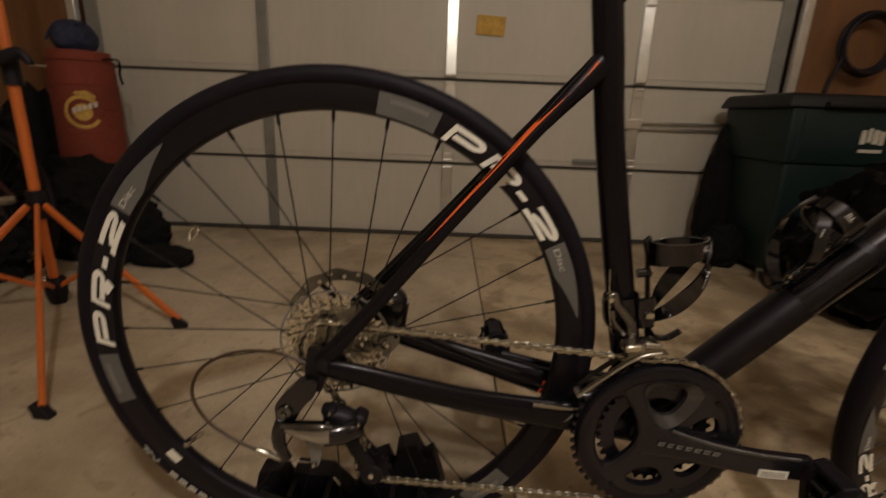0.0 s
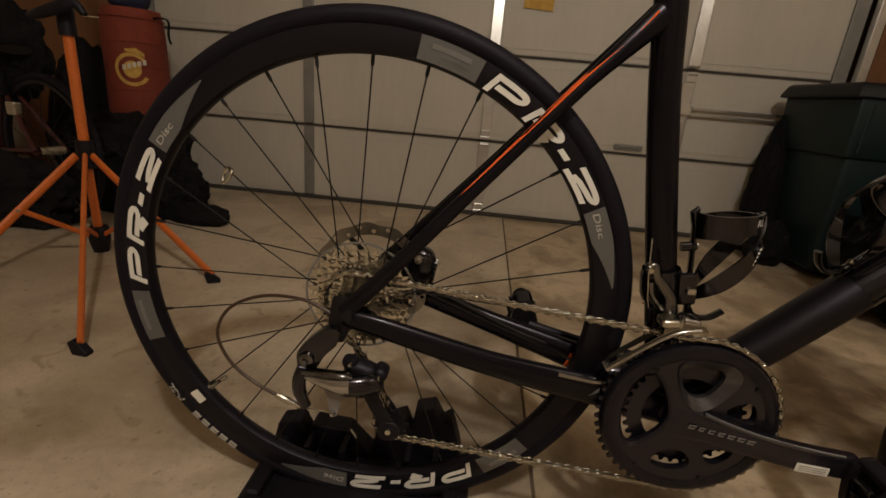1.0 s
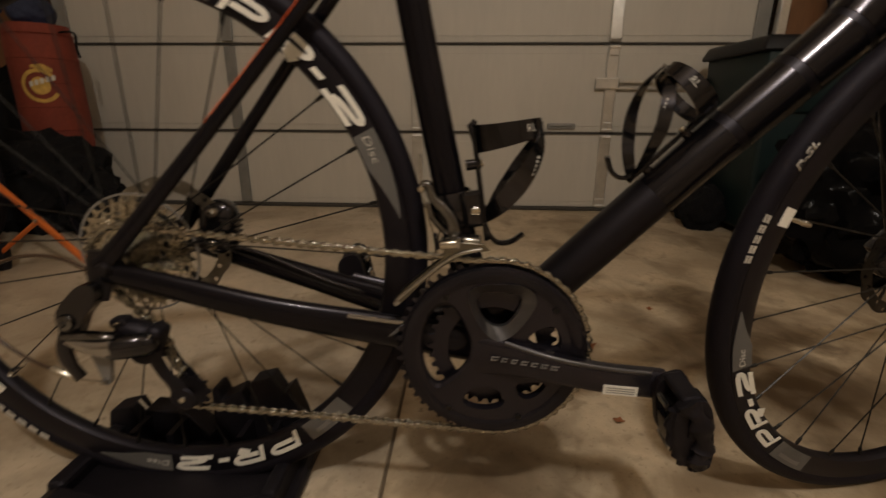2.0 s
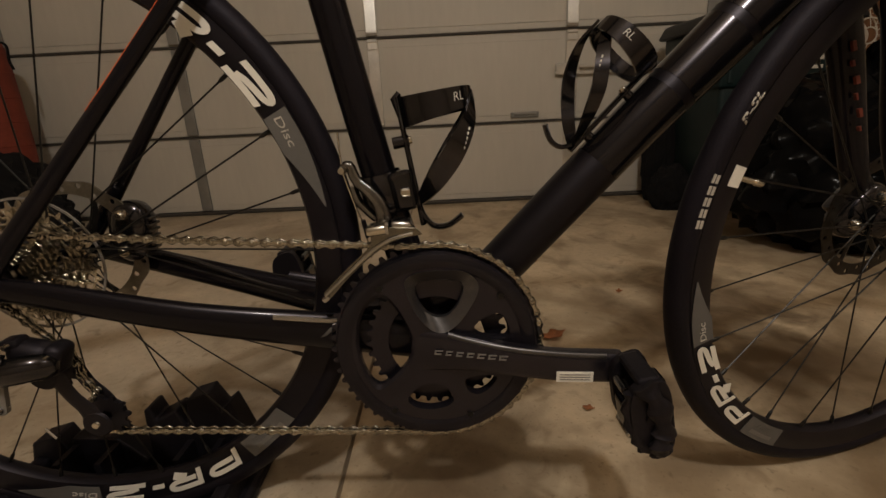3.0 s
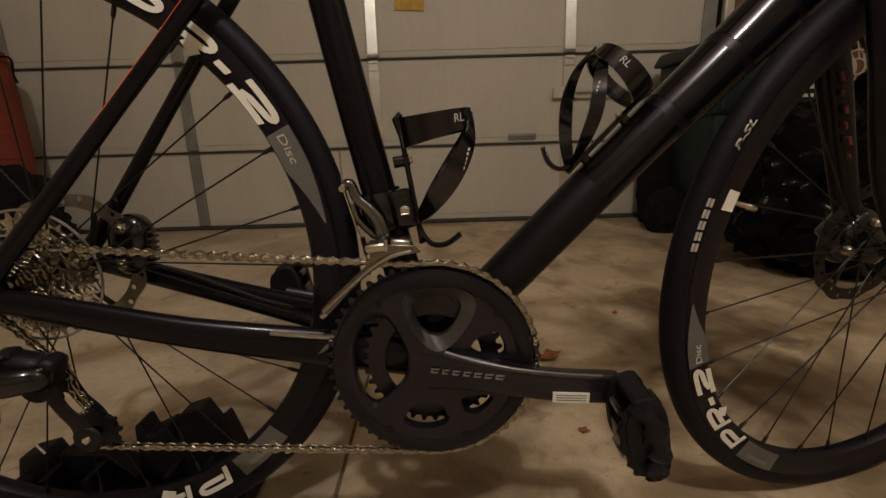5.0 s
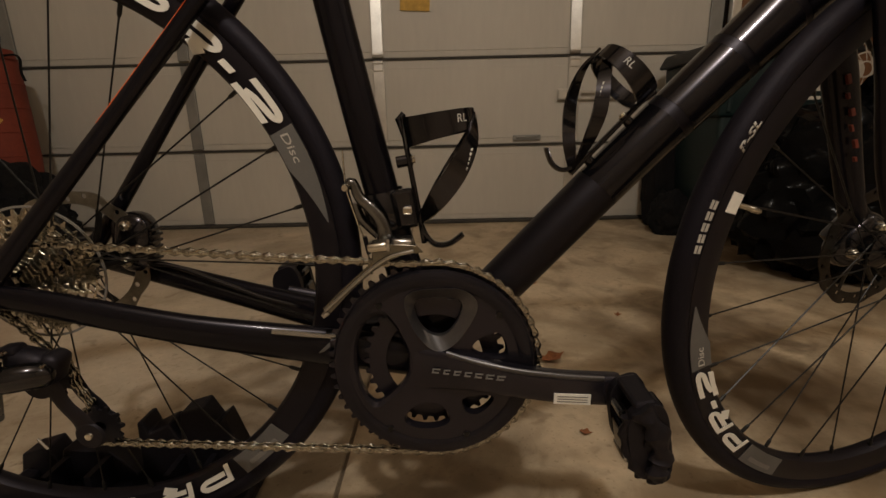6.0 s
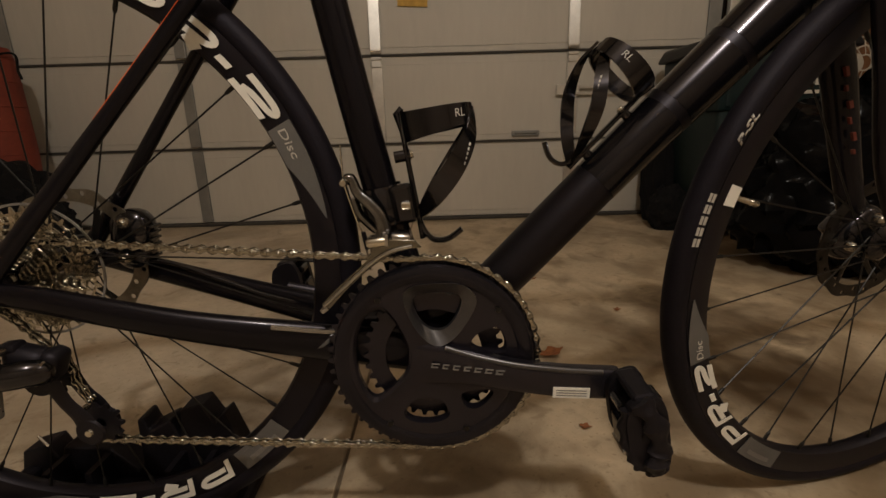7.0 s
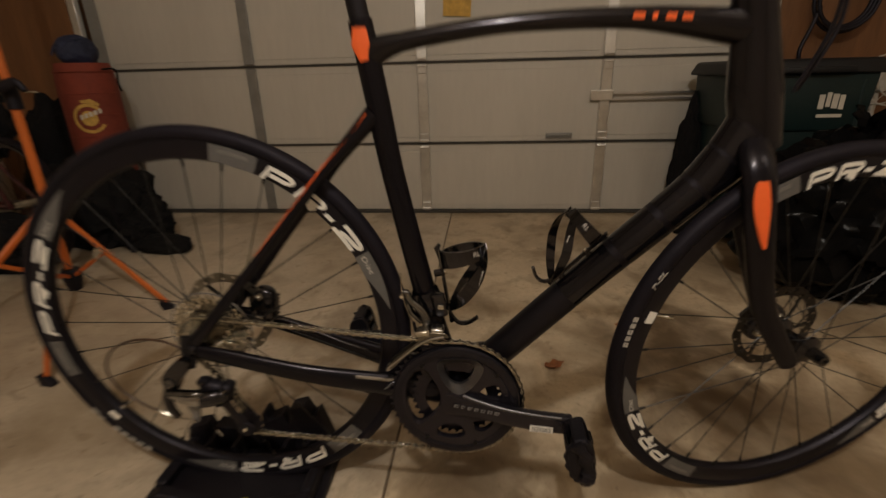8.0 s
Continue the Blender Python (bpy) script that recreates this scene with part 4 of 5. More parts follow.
# front derailleur
bm = plate(bmesh.new(), [(0.306, 0.307), (0.320, 0.3205), (0.336, 0.3350), (0.357, 0.3530), (0.3565, 0.3620), (0.374, 0.3695), (0.399, 0.3680), (0.405, 0.3610), (0.389, 0.3590), (0.375, 0.3545), (0.356, 0.3425), (0.3345, 0.3240), (0.3135, 0.3020)], -0.0605, -0.0588)
fd = part("front_derailleur", bm, M_BRUSHED, bike, "polished front derailleur cage", smooth=True)
bv = fd.modifiers.new("soft", "BEVEL")
bv.width, bv.segments, bv.limit_method, bv.angle_limit = 0.0006, 2, "ANGLE", radians(40)
bm = plate(bmesh.new(), [polar(CX, CZ, 0.1165 - 0.005 * math.sin(math.pi * k / 10), 148 - 3.8 * k) for k in range(11)] + [polar(CX, CZ, 0.1240 - 0.0002 * k - 0.005 * math.sin(math.pi * k / 10), 110 + 3.8 * k) for k in range(11)], -0.0405, -0.0390)
part("inner_cage", bm, M_DARKSTEEL, fd)
# bright strip added to draw the highlight along the cage plate
pts = smooth_path([(0.3085, -0.0610, 0.3050), (0.3330, -0.0612, 0.3270), (0.3560, -0.0614, 0.3465), (0.3740, -0.0614, 0.3575), (0.3960, -0.0610, 0.3625)], 5)
part("cage_highlight", sweep(bmesh.new(), pts, [(0.0022, 0.0020)] * len(pts), 10), M_ALU, fd, "bright rib added for the highlight on the cage", smooth=True)
bm = box(bmesh.new(), (0.3075, -0.050, 0.3000), (0.009, 0.018, 0.006), rot=Matrix.Rotation(radians(-35), 3, "Y"), bevel=0.002)
part("cage_bridge", bm, M_ALU, fd)
bm = box(bmesh.new(), (0.3625, -0.052, 0.3665), (0.021, 0.022, 0.0095), rot=Matrix.Rotation(radians(-6), 3, "Y"), bevel=0.0036, seg=3)
part("linkage", bm, M_STEEL, fd, "bright linkage block", smooth=True)
bm = box(bmesh.new(), (0.3855, -0.049, 0.3690), (0.020, 0.022, 0.0100), rot=Matrix.Rotation(radians(5), 3, "Y"), bevel=0.0036, seg=3)
box(bm, (0.3725, -0.060, 0.3690), (0.0035, 0.006, 0.012), bevel=0.001)
part("linkage", bm, M_ALU, fd, "bright linkage block", smooth=True)
bm = sweep(bmesh.new(), smooth_path([(0.3320, -0.037, 0.4215), (0.3390, -0.037, 0.4250), (0.3445, -0.037, 0.4110), (0.3550, -0.037, 0.4000), (0.3645, -0.037, 0.3870), (0.3680, -0.037, 0.3700)], 4), [(0.0040 + 0.00018 * i, 0.0055) for i in range(21)], 12)
part("cable_arm", bm, M_DARKALU, fd, "bright forged cable arm", smooth=True)
bm = sweep(bmesh.new(), smooth_path([(0.3400, -0.034, 0.4050), (0.3440, -0.033, 0.3900), (0.3530, -0.033, 0.3790), (0.3600, -0.033, 0.3720)], 4), [(0.0045, 0.005)] * 13, 10)
part("fd_body", bm, M_DARKALU, fd, "grey forged link", smooth=True)
bm = lathe(bmesh.new(), [(0.0, -0.047), (0.003, -0.047), (0.0042, -0.043), (0.0042, -0.036)], 14, (0.333, 0, 0.4210), closed=False)
part("pinch_bolt", bm, M_STEEL, fd, smooth=True)
bm = lathe(bmesh.new(), [(0.0215, -0.02), (0.024, -0.012), (0.024, 0.012), (0.0215, 0.02)], 24, (0, 0, 0), closed=False)
bmesh.ops.transform(bm, matrix=Matrix.Translation((0.3655, 0, 0.392)) @ Matrix.Rotation(radians(-11), 4, "Y") @ Matrix.Rotation(radians(90), 4, "X"), verts=bm.verts[:])
part("clamp_band", bm, M_GLOSS, fd, smooth=True)
bm = box(bmesh.new(), (0.3895, -0.0285, 0.3955), (0.0100, 0.006, 0.0080), bevel=0.0018)
part("clamp_bolt", bm, M_STEEL, fd, "bright clamp bolt")
bm = box(bmesh.new(), (0.3870, -0.0205, 0.3960), (0.021, 0.012, 0.040), rot=Matrix.Rotation(radians(-9), 3, "Y"), bevel=0.004)
part("clamp_block", bm, M_GLOSS, fd)
bm = sweep(bmesh.new(), [(0.331, -0.034, 0.455), (0.3325, -0.040, 0.421), (0.341, -0.034, 0.383), (0.347, -0.032, 0.366), (0.350, -0.026, 0.330)], 0.0009, 6)
part("fd_wire", bm, M_STEEL, fd)
bm = sweep(bmesh.new(), [(0.3465, -0.033, 0.371), (0.3490, -0.030, 0.353)], [0.0024, 0.0024], 8)
part("wire_sleeve", bm, M_PLASTIC, fd)

# bottle cages, built upright: spine along z, the bottle's side towards x


def bottle_cage(place, label, ring_z, near=-1, drop=0.116, spread=0.0):
    def arcband(zc, tilt, a0, a1, r, h):
        pts = []
        for k in range(13):
            a = radians(a0 + (a1 - a0) * k / 12)
            pts.append(V((0.039 - r * math.cos(a), r * math.sin(a), zc + tilt * (1 - math.cos(a)))))
        return pts
    bm = sweep(bmesh.new(), [(0.000, 0, -0.002), (0.0, 0, ring_z - 0.004), (-0.002, 0, ring_z + 0.014), (0.004, 0, ring_z + 0.019)], [(0.0035, 0.008), (0.0030, 0.007), (0.005, 0.006), (0.003, 0.003)], 10)
    cage = part("bottle_cage", bm, M_GLOSS, bike, label, smooth=True)
    cage.matrix_basis = place
    for s in (-1, 1):
        pts = arcband(ring_z if s == near else ring_z - 0.005, 0.002, 8 * s, 176 * s, 0.0385, 0)
        bm = bmesh.new()
        rows = []
        for k, q in enumerate(pts):
            n = V((q.x - 0.039, q.y, 0)).normalized() * 0.0016
            h = 0.0155 - 0.0075 * k / 12 if s == near else 0.0085
            rows.append([bm.verts.new(q + n + V((0, 0, h))), bm.verts.new(q - n + V((0, 0, h))), bm.verts.new(q - n - V((0, 0, h))), bm.verts.new(q + n - V((0, 0, h)))])
        for r1, r2 in zip(rows, rows[1:]):
            for i in range(4):
                bm.faces.new((r1[i], r1[(i + 1) % 4], r2[(i + 1) % 4], r2[i]))
        bm.faces.new(rows[0])
        bm.faces.new(rows[-1][::-1])
        part("cage_band", bm, M_GLOSS, cage, smooth=True)
        e = -spread if s == near else 0.35 * spread
        pts = smooth_path([(0.0785 + 0.5 * e, 0.006 * s, ring_z + 0.004), (0.0715 + 0.85 * e, 0.024 * s, ring_z - 0.19 * drop), (0.052 + e, 0.035 * s, ring_z - 0.48 * drop), (0.026 + 0.5 * e, 0.028 * s, ring_z - 0.78 * drop), (0.004, 0.008 * s, ring_z - drop)], 5)
        bm = bmesh.new()
        rows = []
        m = len(pts) - 1
        for k, q in enumerate(pts):
            n = V((q.x - 0.039, q.y, 0))
            n = (n.normalized() if n.length > 1e-5 else V((1, 0, 0))) * 0.0017
            t = (pts[min(k + 1, m)] - pts[max(k - 1, 0)]).normalized()
            u = t.cross(n).normalized() * (0.0062 + (0.0050 if not spread else 0.0022) * math.sin(math.pi * (k / m) ** 1.2))
            rows.append([bm.verts.new(q + n + u), bm.verts.new(q - n + u), bm.verts.new(q - n - u), bm.verts.new(q + n - u)])
        for r1, r2 in zip(rows, rows[1:]):
            for i in range(4):
                bm.faces.new((r1[i], r1[(i + 1) % 4], r2[(i + 1) % 4], r2[i]))
        bm.faces.new(rows[0])
        bm.faces.new(rows[-1][::-1])
        part("cage_arm", bm, M_GLOSS, cage, smooth=True)
    pts = smooth_path([(0.0, 0, 0.020), (0.003, 0, 0.006), (0.012, 0, -0.006), (0.028, 0, -0.008), (0.046, 0, 0.000)], 5)
    bm = sweep(bmesh.new(), pts, [(0.0032, 0.008)] * len(pts), 10)
    part("cage_lip", bm, M_GLOSS, cage, smooth=True)
    for zz in (0.024, 0.085):
        bm = sweep(bmesh.new(), [(-0.014, 0, zz), (0.004, 0, zz)], [0.0060, 0.0060], 12)
        part("cage_boss", bm, M_GLOSS, cage, smooth=True)
        part("cage_bolt", sweep(bmesh.new(), [(0.004, 0, zz), (0.007, 0, zz)], [0.0042, 0.0036], 12), M_STEEL, cage, smooth=True)
    bm = lettering("RL", 0.0112, 1.05, 0.1)
    for v in bm.verts:
        a = near * radians(118) - v.co.x / 0.0385
        v.co = V((0.039 - 0.0405 * math.cos(a), 0.0405 * math.sin(a), ring_z + 0.001 + v.co.y))
    part("cage_mark", bm, M_PALEINK, cage, "thin white letters")
    for k in range(5):
        q = V((0.0690 - 0.85 * spread - 0.0022 * k, near * (0.0295 + 0.0009 * k), ring_z - 0.026 - 0.0042 * k))
        bm = box(bmesh.new(), q, (0.0016, 0.001, 0.0030), rot=Matrix.Rotation(radians(30), 3, "Y") @ Matrix.Rotation(radians(-40), 3, "Z"))
        part("cage_mark", bm, M_WHITE, cage)
    return cage


bottle_cage(pose(0.4035, 0, 0.358, 0, -8.6, 0) @ Matrix.Diagonal((0.92, 0.80, 1, 1)), "glossy black bottle cage on the seat tube", 0.112, -1, 0.086)
bottle_cage(pose(0.5560, 0, 0.4260, 0, 44.2, 0) @ pose(0, 0, 0, 0, 0, 180) @ Matrix.Diagonal((0.80, 0.80, 0.86, 1)), "glossy black bottle cage on the down tube", 0.112, 1, 0.104, 0.016)

# fork
for s, hub_x, hub_y in ((-1, 0.908, -0.034), (1, 0.930, 0.070)):
    leg = tube("fork_leg", [(0.804, 0.016 * s, 0.634), (0.800 + 0.014 * (s > 0), 0.044 * s - 0.008, 0.600), (0.812 + 0.032 * (s > 0), 0.050 * s - 0.012, 0.515), (0.848 + 0.038 * (s > 0), (0.048 * s + hub_y) / 2 - 0.006, 0.410), (hub_x, hub_y, 0.316)],
               [(0.023, 0.016), (0.021, 0.012), (0.019, 0.011), (0.0165, 0.010), (0.0145, 0.010)], M_CARBON, "black carbon fork leg with an orange flash")
    if s < 0:
        bm = sweep(bmesh.new(), smooth_path([(0.797, -0.0668, 0.598), (0.799, -0.0705, 0.574), (0.804, -0.0732, 0.545), (0.812, -0.0745, 0.512)], 5), [(0.002 + 0.0085 * math.sin(math.pi * min(1, k / 15 * 0.8 + 0.2)), 0.0022) for k in range(16)], 10)
        part("flash", bm, M_ORANGE, leg, "orange flash")
    else:
        # the far leg's flash as a row of small deep red marks
        for k, (w, h) in enumerate(((0.0050, 0.010), (0.0032, 0.006), (0.0058, 0.008), (0.0028, 0.007), (0.0048, 0.009), (0.0030, 0.005))):
            f = k / 5
            bm = box(bmesh.new(), (0.842 + 0.030 * f + 0.0012 * (-1) ** k, 0.0250 + 0.0055 * f, 0.512 - 0.082 * f), (w * 0.7, 0.004, h), rot=Matrix.Rotation(radians(-20), 3, "Y"))
            part("red_mark", bm, M_DEEPRED, leg, "dull red mark")
tube("fork_crown", [(0.806, 0, 0.640), (0.806, 0, 0.602)], [(0.031, 0.030), (0.027, 0.034)], M_CARBON, steps=4)


def caliper(at, turn, label):
    m = pose(*at, 0, turn, 0)
    body = bmesh.new()
    bmesh.ops.create_uvsphere(body, u_segments=24, v_segments=16, radius=1.0)
    for v in body.verts:
        c = v.co
        v.co = V((math.copysign(abs(c.x) ** 0.8, c.x) * 0.020 + 0.004, math.copysign(abs(c.y) ** 0.7, c.y) * 0.016, math.copysign(abs(c.z) ** 0.75, c.z) * 0.032))
    box(body, (-0.012, 0.004, 0.002), (0.018, 0.020, 0.040), bevel=0.005, seg=2)
    ob = part("brake_caliper", body, M_GLOSS, bike, label, smooth=True)
    ob.matrix_basis = m @ Matrix.Scale(1.14, 4)
    for zz in (-0.024, 0.027):
        bm = lathe(bmesh.new(), [(0.0, -0.0215), (0.0030, -0.0215), (0.0052, -0.0190), (0.0058, -0.0150), (0.0058, -0.010)], 16, (0.002, 0, zz * 0.72), closed=False)
        part("caliper_bolt", bm, M_STEEL, ob, "bright socket bolt", smooth=True)
    for k in range(6):
        bm = box(bmesh.new(), (0.0225, 0.0, -0.016 + 0.0064 * k), (0.0045, 0.020, 0.0030), bevel=0.001)
        part("cooling_fin", bm, M_GLOSS, ob)


caliper((0.059, 0.054, 0.352), 8, "black rear disc brake caliper")
caliper((0.916, 0.066, 0.335), 40, "black front disc brake caliper")

tube("chainstay_yoke", [(0.318, 0, 0.266), (0.356, 0, 0.256), (0.405, 0, 0.240)], [(0.020, 0.026), (0.032, 0.034), (0.036, 0.036)], M_CARBON, steps=4)

# decals on the frame
stay = [(0.120, -0.0452, 0.480), (0.180, -0.0335, 0.549), (0.235, -0.0240, 0.612), (0.280, -0.0140, 0.659), (0.297, -0.0120, 0.679)]
n = V((-0.66, -0.38, 0.65)).normalized()
pts = smooth_path([V(q) + n * 0.0068 for q in stay], 5)
part("stay_stripe", sweep(bmesh.new(), pts, [(0.0044 * min(1, 0.1 + k / 8), 0.0007) for k in range(len(pts))], 8, side=n), M_ORANGE, bike, "thin orange stripe on the stay")
bm = sweep(bmesh.new(), [(0.2925, -0.0125, 0.790), (0.2925, -0.0135, 0.770), (0.2965, -0.0130, 0.750)], [(0.009, 0.0022), (0.0125, 0.0022), (0.007, 0.0022)], 10)
part("seat_tube_decal", bm, M_ORANGE, bike, "orange frame decal")
for k, w in enumerate((0.014, 0.006, 0.012, 0.012)):
    bm = box(bmesh.new(), (0.640 + 0.019 * k, -0.0190, 0.792 - 0.001 * k), (w, 0.0014, 0.0075), rot=Matrix.Rotation(radians(3), 3, "Y"))
    part("top_tube_decal", bm, M_ORANGE, bike, "orange bar")
bm = sweep(bmesh.new(), smooth_path([(0.298, -0.046, 0.258), (0.303, -0.043, 0.252)], 2), [(0.010, 0.0022)] * 3, 8)
part("chainstay_decal", bm, M_GREY, bike)
bm = sweep(bmesh.new(), [(0.252, -0.0545, 0.2820), (0.290, -0.0485, 0.2745), (0.312, -0.0440, 0.2700)], [(0.0028, 0.0020)] * 3, 8)
part("chain_protector", bm, M_ALU, bike, "bright strip on the chainstay")
bm = sweep(bmesh.new(), smooth_path([(0.284, 0.0240, 0.268), (0.281, 0.0235, 0.258), (0.277, 0.0235, 0.249)], 3), [(0.0024, 0.0016)] * 7, 8)
part("chainstay_decal", bm, M_ORANGE, bike, "orange mark")
# cables by the head tube
for dx, dy in ((0.0, -0.03), (0.018, -0.012)):
    pts = smooth_path([(0.792 + dx, dy, 0.900), (0.842 + dx, dy * 1.4, 0.86), (0.858 + dx, dy, 0.78), (0.838 + dx * 0.5, dy * 0.5, 0.70)], 6)
    part("brake_hose", sweep(bmesh.new(), pts, 0.0025, 8), M_PLASTIC, bike, smooth=True)
# rear brake hose from the caliper to the far chainstay
pts = smooth_path([(0.066, 0.046, 0.326), (0.100, 0.050, 0.322), (0.160, 0.046, 0.300), (0.215, 0.040, 0.281), (0.275, 0.034, 0.268)], 6)
part("brake_hose", sweep(bmesh.new(), pts, 0.0030, 10), M_GLOSS, bike, "glossy black brake hose", smooth=True)
pts = smooth_path([(0.842, 0.052, 0.560), (0.862, 0.062, 0.500), (0.884, 0.072, 0.430), (0.902, 0.072, 0.365)], 6)
part("brake_hose", sweep(bmesh.new(), pts, 0.0026, 10), M_GLOSS, bike, "glossy black brake hose", smooth=True)
# wheel axle ends
for s in (-1, 1):
    bm = lathe(bmesh.new(), [(0.0, 0.078 * s), (0.006, 0.078 * s), (0.008, 0.074 * s), (0.008, 0.055 * s)], 18, (0, 0, WR), closed=False)
    part("axle_end", bm, M_MATT, bike, smooth=True)

# floor stand that holds the rear wheel
fs = thing("floor_stand", "black plastic floor stand with jagged teeth under the rear wheel", "bike stand", (0, 0, 0))
teeth = [(-0.160, 0.004), (-0.146, 0.064), (-0.110, 0.074), (-0.097, 0.046), (-0.090, 0.070), (-0.030, 0.066), (0.004, 0.030), (0.012, 0.038), (0.016, 0.108), (0.024, 0.111), (0.030, 0.092), (0.058, 0.106), (0.069, 0.080), (0.074, 0.120), (0.104, 0.129), (0.118, 0.102), (0.131, 0.113), (0.146, 0.066), (0.160, 0.004)]


def crown(y0, y1, pts, name, label=""):
    ob = part(name, plate(bmesh.new(), pts, y0, y1), M_PLASTIC, fs, label)
    bv = ob.modifiers.new("soft", "BEVEL")
    bv.width, bv.segments, bv.limit_method = 0.003, 2, "ANGLE"
    return ob


crown(0.052, 0.086, teeth, "back_crown", "jagged black plastic crown")
crown(-0.090, -0.066, [(-0.152, 0.004), (-0.142, 0.034), (-0.124, 0.042), (-0.100, 0.036), (-0.060, 0.022), (0.000, 0.017), (0.060, 0.021), (0.104, 0.035), (0.130, 0.043), (0.148, 0.036), (0.160, 0.004)], "front_crown", "low black plastic front wall")
bm = box(bmesh.new(), (0.003, -0.004, 0.010), (0.330, 0.200, 0.020), bevel=0.007)
part("base", bm, M_PLASTIC, fs)
for x, t in ((-0.138, 10), (0.142, -10)):
    bm = box(bmesh.new(), (x, -0.006, 0.024), (0.022, 0.120, 0.038), rot=Matrix.Rotation(radians(t), 3, "Y"), bevel=0.006)
    part("end_wall", bm, M_PLASTIC, fs)
for x in (-0.085, -0.030, 0.070, 0.112):
    bm = plate(bmesh.new(), [(x - 0.006, 0.020), (x - 0.004, 0.060), (x + 0.004, 0.060), (x + 0.006, 0.020)], 0.012, 0.054)
    part("crown_web", bm, M_PLASTIC, fs)
bm = lathe(bmesh.new(), [(0.0085, -0.098), (0.0085, -0.104), (0.012, -0.107), (0.0165, -0.105), (0.0175, -0.097), (0.0165, -0.088)], 24, (0.040, 0, 0.028), closed=False)
part("knob", bm, mat("yellow_green_plastic", (0.55, 0.52, 0.04), 0.4), fs, "yellow-green ring of the locking knob", smooth=True)
part("knob_core", lathe(bmesh.new(), [(0.0, -0.102), (0.0088, -0.102), (0.0088, -0.088)], 20, (0.040, 0, 0.028), closed=False), M_PLASTIC, fs, smooth=True)

# speed magnet on a spoke
bm = sweep(bmesh.new(), smooth_path([(-0.176, -0.010, 0.462), (-0.166, -0.014, 0.470), (-0.163, -0.012, 0.478), (-0.170, -0.006, 0.480), (-0.177, -0.006, 0.472), (-0.176, -0.010, 0.462)], 4), 0.0022, 8)
part("spoke_magnet", bm, M_STEEL, bike, "small bright magnet clipped to a spoke", smooth=True)

# ---- repair stand ----
rs = thing("repair_stand", "orange tripod bicycle repair stand with black collars and feet", "repair stand", (-1.09, 0.81, 0))
part("pole", sweep(bmesh.new(), [(0, 0, 0.30), (0.004, 0, 0.72)], [0.0145, 0.0145], 20), M_STAND, rs, "square orange steel pole", smooth=True)
part("inner_pole", sweep(bmesh.new(), [(0.004, 0, 0.70), (0.010, 0, 1.75)], [0.0125, 0.0125], 20), M_STAND, rs, smooth=True)
bm = sweep(bmesh.new(), [(0, 0, 0.275), (0, 0, 0.36)], [0.027, 0.024], 16)
part("collar", bm, M_PLASTIC, rs, "black plastic leg collar", smooth=True)
bm = sweep(bmesh.new(), [(0.004, 0, 0.655), (0.004, 0, 0.735)], [0.023, 0.022], 16)
clamp = part("height_clamp", bm, M_PLASTIC, rs, "black height clamp", smooth=True)
bm = sweep(bmesh.new(), smooth_path([(-0.075, -0.03, 0.700), (-0.03, -0.045, 0.706), (0.03, -0.045, 0.725), (0.065, -0.035, 0.738), (0.088, -0.03, 0.712)], 4), [(0.009 + 0.008 * math.sin(math.pi * k / 16), 0.010) for k in range(17)], 10)
part("clamp_lever", bm, M_PLASTIC, clamp, smooth=True)
bm = sweep(bmesh.new(), [(0.085, -0.03, 0.708), (0.128, -0.03, 0.707)], [0.003, 0.003], 8)
part("clamp_bolt", bm, M_STEEL, clamp)
part("centre_tube", sweep(bmesh.new(), [(0, 0, 0.29), (0.004, 0, 0.055)], [0.0125, 0.0125], 16), M_STAND, rs, smooth=True)
bm = sweep(bmesh.new(), [(0.004, 0, 0.085), (0.004, 0, 0.070), (0.004, 0, 0.035), (0.004, 0, 0.0)], [0.026, 0.032, 0.030, 0.022], 16)
part("lower_collar", bm, M_PLASTIC, rs, "black lower collar", smooth=True)
for fx, fy in ((0.425, -0.560), (0.470, -0.140), (-0.090, -0.400)):
    d = V((fx, fy, 0)).normalized()
    a, b = V((0, 0, 0.315)) + d * 0.03, V((fx, fy, 0.022))
    leg = part("leg", sweep(bmesh.new(), [a, b], [(0.0125, 0.007), (0.0125, 0.007)], 12, side=(-d.y, d.x, 0)), M_STAND, rs, "flat orange leg", smooth=True)
    mid = a.lerp(b, 0.46)
    bm = sweep(bmesh.new(), [mid, d * 0.03 + V((0, 0, 0.062))], [(0.0075, 0.004), (0.0075, 0.004)], 10, side=(-d.y, d.x, 0))
    part("brace", bm, M_STAND, rs, "thin orange brace", smooth=True)
    bm = lathe(bmesh.new(), [(0.0, -0.013), (0.006, -0.013), (0.007, 0.013), (0.0, 0.013)], 12, mid, closed=False)
    part("rivet", bm, M_STEEL, rs)
    q = V((fx, fy, 0))
    bm = plate(bmesh.new(), [(-0.040, 0.050), (-0.030, 0.012), (-0.026, 0.0), (0.032, 0.0), (0.036, 0.014), (0.004, 0.046), (-0.022, 0.060)], -0.017, 0.017)
    ob = part("foot", bm, M_PLASTIC, rs, "black rubber foot")
    ob.matrix_basis = Matrix.Translation(q) @ Matrix.Rotation(math.atan2(d.y, d.x) + 0.85, 4, "Z") @ Matrix.Scale(0.58, 4)
    bv = ob.modifiers.new("soft", "BEVEL")
    bv.width, bv.segments = 0.004, 2

